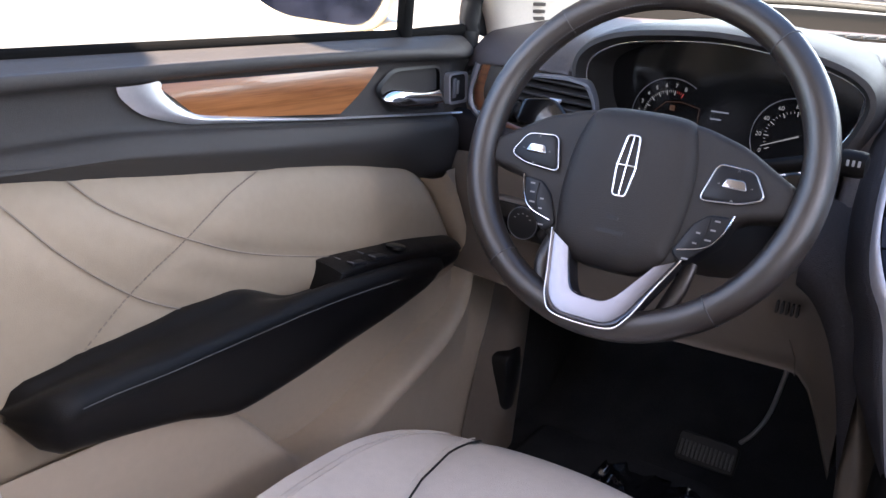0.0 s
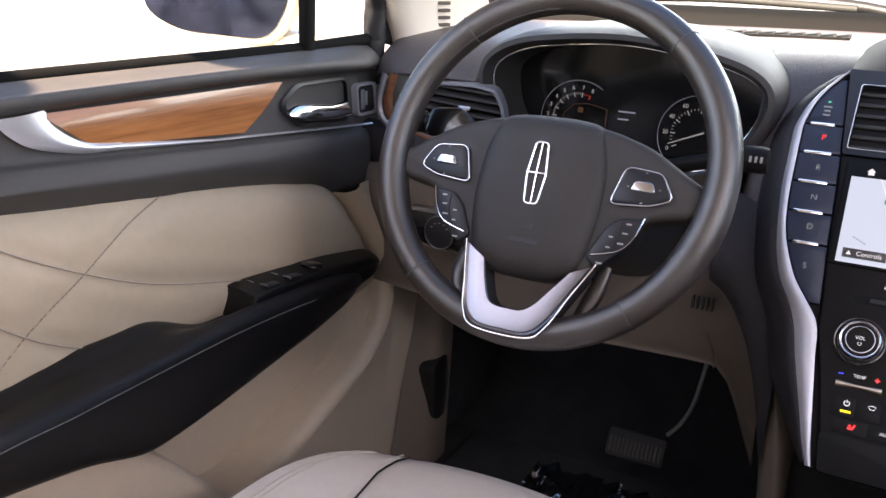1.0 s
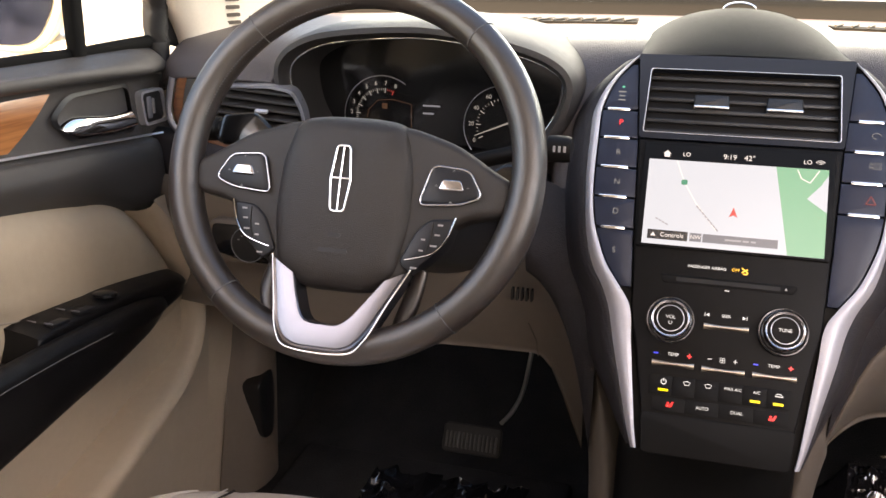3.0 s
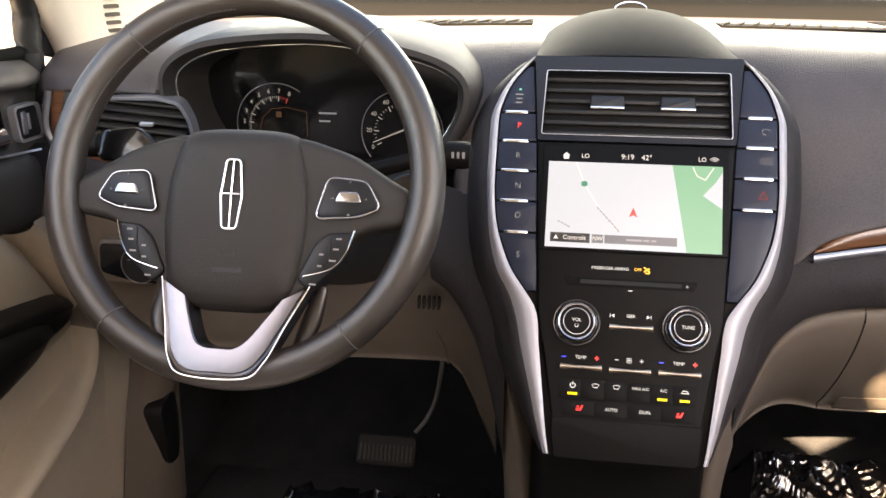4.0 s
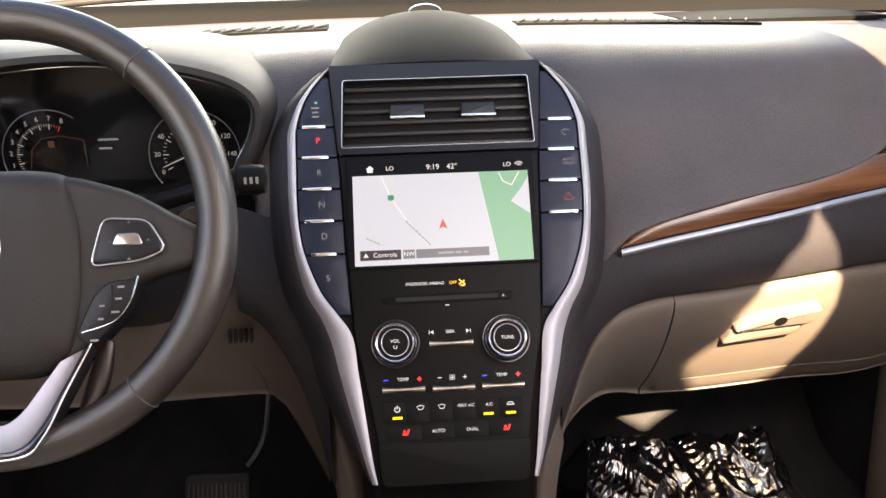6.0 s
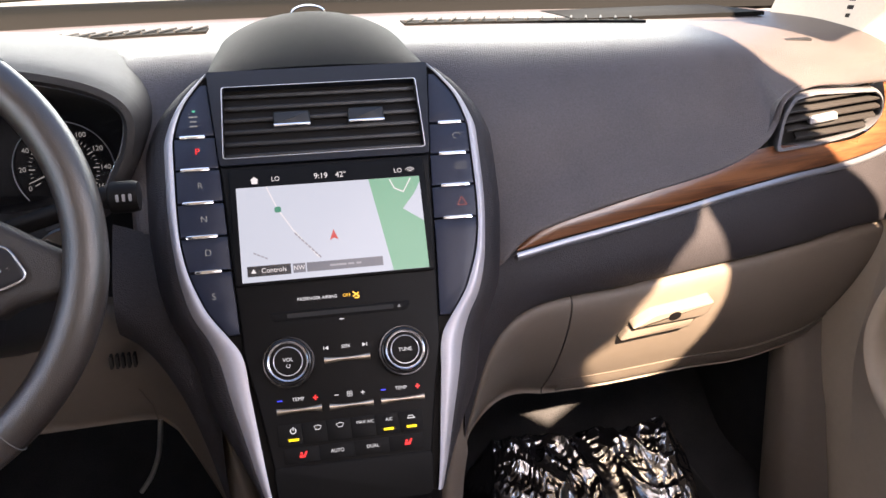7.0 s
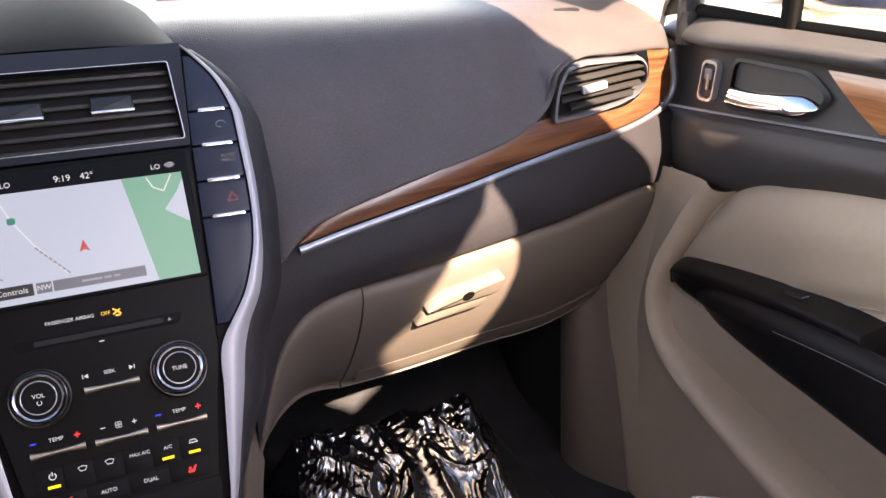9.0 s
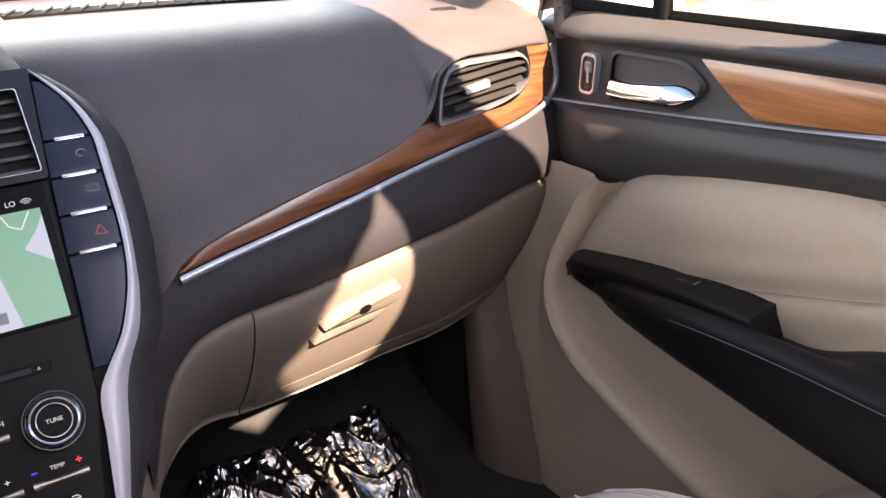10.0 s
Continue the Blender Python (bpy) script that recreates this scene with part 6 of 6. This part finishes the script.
for u in (-0.0442, 0.0468):
    text("legend", "TEMP", 0.0044, stack_at, GLOW_W, stack, u, -0.2112, FACE + 0.0003)
    bar("minus_mark", (u - 0.0182, -0.2112), (u - 0.0138, -0.2112), 0.0012, stack_at, FACE + 0.0003, GLOW_B, stack, "blue minus")
    bar("plus_mark", (u + 0.0128, -0.2112), (u + 0.0172, -0.2112), 0.0012, stack_at, FACE + 0.0003, GLOW_R, stack, "red plus")
    bar("plus_mark", (u + 0.0150, -0.2134), (u + 0.0150, -0.2090), 0.0012, stack_at, FACE + 0.0005, GLOW_R, stack)
bar("minus_mark", (-0.0125, -0.2112), (-0.0088, -0.2112), 0.0007, stack_at, FACE + 0.0003, GLOW_W, stack)
bar("plus_mark", (0.0108, -0.2112), (0.0145, -0.2112), 0.0007, stack_at, FACE + 0.0003, GLOW_W, stack)
bar("plus_mark", (0.0126, -0.2131), (0.0126, -0.2094), 0.0007, stack_at, FACE + 0.0005, GLOW_W, stack)
for a in range(45, 360, 90):
    c = (0.0009 + 0.0016 * math.cos(radians(a)), -0.2112 + 0.0016 * math.sin(radians(a)))
    part("fan_icon", tube([stack_at(c[0] + 0.0012 * math.cos(radians(b)), c[1] + 0.0012 * math.sin(radians(b)), FACE + 0.0003) for b in range(0, 360, 45)], 0.00025, 4, closed=True), GLOW_W, stack)
# key rows
for k in range(6):
    u0 = -0.0640 + 0.0213 * k
    part("climate_key", plate(round_rect(u0, -0.2500, u0 + 0.0211, -0.2320, 0.0006, 2), stack_at, FACE + 0.0007, 0.0002, back=0.002), "deepblack", stack, "black climate key")
for k in range(4):
    u0 = -0.0600 + 0.0306 * k
    part("climate_key", plate(round_rect(u0, -0.2655, u0 + 0.0304, -0.2525, 0.0006, 2), stack_at, FACE + 0.0007, 0.0002, back=0.002), "deepblack", stack, "black climate key")
KT = FACE + 0.0012
for u in (-0.0507, 0.0323, 0.0527):
    bar("led", (u - 0.0045, -0.2456), (u + 0.0045, -0.2456), 0.0022, stack_at, KT, GLOW_Y, stack, "yellow lit lamp")
part("power_icon", tube([stack_at(-0.0507 + 0.0024 * math.cos(radians(a)), -0.2378 + 0.0024 * math.sin(radians(a)), KT) for a in range(120, 421, 30)], 0.0005, 4), GLOW_W, stack)
bar("power_icon", (-0.0507, -0.2345), (-0.0507, -0.2375), 0.0009, stack_at, KT, GLOW_W, stack)
for u in (-0.0295, -0.0100):
    part("demist_icon", tube([stack_at(u + a, -0.2372 + b, KT) for a, b in ((-0.0032, 0.0012), (0, 0.0020), (0.0032, 0.0012), (0.0018, -0.0016), (-0.0018, -0.0016))], 0.0004, 4, closed=True), GLOW_W, stack)
text("legend", "MAX A/C", 0.0038, stack_at, GLOW_W, stack, 0.0122, -0.2372, KT)
text("legend", "A/C", 0.0040, stack_at, GLOW_W, stack, 0.0334, -0.2374, KT)
part("recirculate_icon", tube([stack_at(0.0529 + a, -0.2376 + b, KT) for a, b in ((-0.0036, -0.0008), (-0.002, 0.0014), (0.0015, 0.0014), (0.0036, -0.0008))], 0.0005, 4, closed=True), GLOW_W, stack)
text("legend", "AUTO", 0.0042, stack_at, GLOW_W, stack, -0.0140, -0.2586, KT)
text("legend", "DUAL", 0.0042, stack_at, GLOW_W, stack, 0.0169, -0.2586, KT)
for u, d in ((-0.0433, 1), (0.0486, 1)):
    flat("seat_icon", [(u - 0.0035, -0.2612), (u + 0.0012, -0.2612), (u + 0.0036, -0.2560), (u + 0.0018, -0.2560), (u + 0.0002, -0.2590), (u - 0.0035, -0.2590)], stack_at, KT, GLOW_R, stack, "red heated seat sign")
    flat("seat_icon", round_rect(u - 0.0028, -0.2585, u - 0.0006, -0.2566, 0.0006, 2), stack_at, KT, GLOW_R, stack)
part("lower_lip", plate(round_poly([(-0.066, -0.306), (0.066, -0.306), (0.070, -0.268), (-0.070, -0.268)], 0.006), stack_at, 0.0046, 0.001, back=-0.02), "deepblack", stack, "matt black lower lip")

# ---- dials ----
dial = lambda u, v, w=0.0: V(u, 0.1155 - w, v)
GLOW_RD = glow("dial_red", (0.8, 0.08, 0.06), 0.22)
GLOW_F = glow("dial_figures", (0.9, 0.90, 0.88), 0.15)
GLOW_AD = glow("dim_amber", (0.70, 0.30, 0.12), 0.04)
for (cu, cv, r, a0, a1, words) in ((-0.413, 0.692, 0.0415, 210, 66, ["", "1", "2", "3", "4", "5", "6", "7", "8"]), (-0.260, 0.688, 0.0400, 207, -30, ["0", "20", "40", "60", "80", "100", "120", "140", "160"])):
    n = len(words)
    arc = range(int(a1) - 12, int(a0) + 13, 4)
    d_ = part("dial_rim", tube([dial(cu + (r + 0.009) * math.cos(radians(a)), cv + (r + 0.009) * math.sin(radians(a)), 0.001) for a in arc], 0.0006, 5), "satin", cluster, "thin rim of a dial with white figures")
    for i in range(n):
        a = radians(a0 + (a1 - a0) * i / (n - 1))
        if words[i]:
            text("figure", words[i], 0.0072, dial, GLOW_F, d_, cu + r * math.cos(a), cv + r * math.sin(a), 0.001)
    for i in range((n - 1) * 4 + 1):
        a = radians(a0 + (a1 - a0) * i / ((n - 1) * 4))
        q = 0.006 if i % 4 == 0 else 0.003
        e0 = (cu + (r - 0.006) * math.cos(a), cv + (r - 0.006) * math.sin(a))
        e1 = (cu + (r - 0.006 - q) * math.cos(a), cv + (r - 0.006 - q) * math.sin(a))
        bar("tick", e0, e1, 0.0012 if i % 4 == 0 else 0.0006, dial, 0.001, GLOW_RD if (cu < -0.4 and i > 28) else GLOW_F, d_)
needle = part("needle", plate([(-0.295, 0.6755), (-0.295, 0.6765), (-0.2535, 0.6945), (-0.2530, 0.6925)], dial, 0.004, back=0.003), GLOW_F, cluster, "white speed needle")
part("info_border", tube([dial(u, v, 0.001) for u, v in ((-0.436, 0.680), (-0.432, 0.700), (-0.420, 0.712), (-0.400, 0.714), (-0.376, 0.709), (-0.376, 0.680))], 0.0004, 4), GLOW_AD, cluster, "amber outline of the message field")
flat("fuel_icon", round_rect(-0.4140, 0.7020, -0.4070, 0.7090, 0.001, 2), dial, 0.001, GLOW_AD, cluster, "amber fuel sign")
for v, w in ((0.7085, 0.022), (0.6990, 0.014)):
    bar("message_line", (-0.361, v), (-0.361 + w, v), 0.0022, dial, 0.001, SCR_N, cluster)

# ---- light switch, data port ----
lights = thing("light_switch_panel", "gloss black light switch panel with a round knob", "switch panel")
lp = frame_on((-0.553, 0.016, 0.552), (0, 0.05, 1), (0, -1, 0.05))
part("bezel", plate(round_rect(-0.058, -0.037, 0.048, 0.018, 0.010), lp, 0.000, 0.004, back=-0.03), "lowbeige", lights, "cream bezel")
part("panel", plate(round_poly([(-0.054, -0.022), (-0.052, 0.013), (0.044, 0.012), (0.044, -0.034), (-0.012, -0.033)], 0.007), lp, 0.002, 0.0015, back=-0.02), "gloss", lights, "gloss black panel")
lk_ = frame_on(lp(0.000, -0.009, 0), (0, 0.05, 1), (0, -1, 0.05))
part("knob", lathe([(0.0225, 0.0), (0.0225, 0.008), (0.021, 0.010), (0.0185, 0.0105), (0.001, 0.0100)], lk_, 36), "plastic", lights, "round black knob")
part("knob_line", tube([lk_(0.0218 * math.cos(radians(a)), 0.0218 * math.sin(radians(a)), 0.0095) for a in range(0, 360, 10)], 0.0006, 5, closed=True), "satin", lights)
for k in range(5):
    a = radians(150 - 30 * k)
    bar("switch_mark", (0.013 * math.cos(a) - 0.0015, 0.013 * math.sin(a)), (0.013 * math.cos(a) + 0.0015, 0.013 * math.sin(a)), 0.0014, lk_, 0.0108, "thread", lights)
part("data_port", plate(round_poly([(-0.535, 0.500), (-0.508, 0.505), (-0.500, 0.490), (-0.527, 0.484)], 0.003), frame_on((0, 0.024, 0), (0, 0, 1), (0, -1, 0)), 0.004, back=-0.02), "seam", lower, "small dark data port cover")

# ---- pedals ----
brake = thing("brake_pedal", "black rubber brake pedal with ribs on a steel arm", "pedal")
pd = frame_on((-0.317, 0.245, 0.168), (0, 0.55, 0.83), (0, -0.83, 0.55))
part("pad", plate(round_rect(-0.046, -0.022, 0.046, 0.024, 0.008), pd, 0.006, 0.003, back=-0.006), "rubber", brake, "black rubber pad")
for k in range(13):
    u = -0.039 + 0.0065 * k
    part("rib", plate(round_rect(u - 0.0016, -0.015, u + 0.0016, 0.010, 0.001, 2), pd, 0.0095, 0.001, back=0.004), "ribrubber", brake, "raised rubber rib")
part("arm", tube(cr([(-0.275, 0.262, 0.195), (-0.255, 0.262, 0.225), (-0.238, 0.255, 0.28), (-0.225, 0.27, 0.40)], 16), 0.0035, 8), "steel", brake, "thin steel arm")
# ---- crinkled plastic film on the passenger floor ----
def ridge(p):
    """Sharp creases of two sizes that wander and fan out."""
    w = noise.noise(V(p.x * 7, p.y * 7, 1.3))
    v = noise.noise(V(p.x * 19, p.y * 19, 6.1))
    r1 = 1 - abs(noise.noise(V(p.x * 14 + 1.4 * w, p.y * 7 + 1.0 * v, 4.0)))
    r2 = 1 - abs(noise.noise(V(p.x * 48 + 3.0 * w + 0.9 * v, p.y * 26 - 2.2 * w + 0.6 * v, 8.0)))
    r3 = 1 - abs(noise.noise(V(p.x * 105 - 4.0 * w + 1.5 * v, p.y * 75 + 4.0 * w - 1.2 * v, 2.0)))
    calm = 0.25 + 0.75 * max(0.0, min(1.0, 0.5 + 1.6 * noise.noise(V(p.x * 8 + 3, p.y * 8, 5.5))))
    return 0.016 * r1 ** 3 + 0.0080 * r2 ** 2.5 * calm + 0.0036 * r3 ** 2 * calm


film_rows = []
for i in range(200):
    y = -0.13 + 0.34 * i / 199
    row = []
    for k in range(220):
        f = k / 219
        x = 0.150 + 0.02 * max(0, (y - 0.05) / 0.15) + (0.335 - 0.02 * max(0, (y - 0.1) / 0.1)) * f
        g = min(1.0, max(0.0, (y + 0.11) / 0.27))
        z = 0.086 + 0.128 * g ** 1.15 + 0.03 * max(0.0, (y - 0.16) / 0.05) - 0.03 * max(0.0, (y - 0.19) / 0.02) ** 2 * 0.6
        z -= 0.05 * max(0.0, abs(2 * f - 1) - 0.80) / 0.20
        z += ridge(V(x, y, 0)) * (0.75 + 0.25 * math.sin(7 * f)) + 0.012 * noise.noise(V(x * 6, y * 6, 0))
        row.append((x + 0.008 * noise.noise(V(x * 14, y * 14, 9)), y + 0.012 * noise.noise(V(x * 13, 3, 0)), z))
    film_rows.append(row)
film = thing("plastic_film", "crinkled glossy black plastic film over the passenger floor mat", "plastic film")
part("film_sheet", loft(film_rows), "film", film, "crinkled black film")
# driver film: a smaller crinkled piece
rows = []
for i in range(50):
    y = 0.02 + 0.21 * i / 49
    rows.append([(-0.47 + 0.25 * k / 89 + 0.01 * noise.noise(V(k * 0.2, y * 14, 2)), y + 0.02 * noise.noise(V(k * 0.15, 1, 7)), 0.095 + ridge(V(k * 0.003 - 3, y + 2, 0)) * 0.7) for k in range(90)])
film2 = thing("plastic_film", "crinkled glossy black plastic film on the driver's floor mat", "plastic film")
part("film_sheet", loft(rows), "film", film2, "crinkled black film")
mat_ = part("floor_mat", box_bm(0.15, -0.18, 0.07, 0.56, 0.30, 0.10, 0.01), "rubber")
tagged(mat_, "thick black rubber mat under the film", "floor mat")
mat2 = part("floor_mat", box_bm(-0.62, -0.18, 0.065, -0.16, 0.30, 0.085, 0.01), "carpet")
tagged(mat2, "black carpet mat in the driver's footwell", "floor mat")

# ---- door mirrors and wiper ----
for s in (-1, 1):
    mi = thing("door_mirror", "tan painted door mirror with dusty glass", "door mirror", "door mirrors")
    n = V(-s * 0.42, -0.90, 0.0).normalized()
    r = V(-n.y, n.x, 0)
    at = frame_on((s * 0.945, 0.04, 0.855), (0, 0, 1), n, r)
    ol = round_poly([(-0.115, -0.055), (-0.10, 0.085), (0.10, 0.085), (0.115, -0.03), (0.08, -0.095), (-0.06, -0.085)], 0.03, 5)
    rows = [[at(u * k, v * k, w) for u, v in ol] for k, w in ((1.0, 0.0), (1.06, -0.005), (1.08, -0.03), (0.95, -0.08), (0.6, -0.11))]
    part("housing", loft(rows, closed=True, cap=True), "paint", mi, "tan painted housing")
    part("mirror_glass", plate([(u * 0.95, v * 0.95) for u, v in ol], at, 0.003, back=-0.01), "dustglass", mi, "dusty mirror glass")
    part("stalk", tube([at(s * 0.02 if s > 0 else -0.02, -0.07, -0.06), V(s * 0.80, 0.14, 0.74)], 0.035, 12, flat=0.6), "paint", mi, "tan mirror foot")
for x0, x1 in ((-0.13, -0.62), (0.50, 0.02)):
    w = thing("wiper", "black windscreen wiper resting on the cowl", "wiper", "wipers")
    part("blade", tube(cr([(x0, 0.60, 0.832), ((x0 + x1) / 2, 0.61, 0.838), (x1, 0.585, 0.826)], 14), 0.006, 8), "rubber", w, "black wiper blade")
    part("pivot", tube(cr([(x0 + 0.10, 0.64, 0.815), (x0, 0.625, 0.835), (x0 - 0.16, 0.615, 0.842)], 12), [0.014] * 4 + [0.010] * 8, 10), "plastic", w, "black wiper arm")
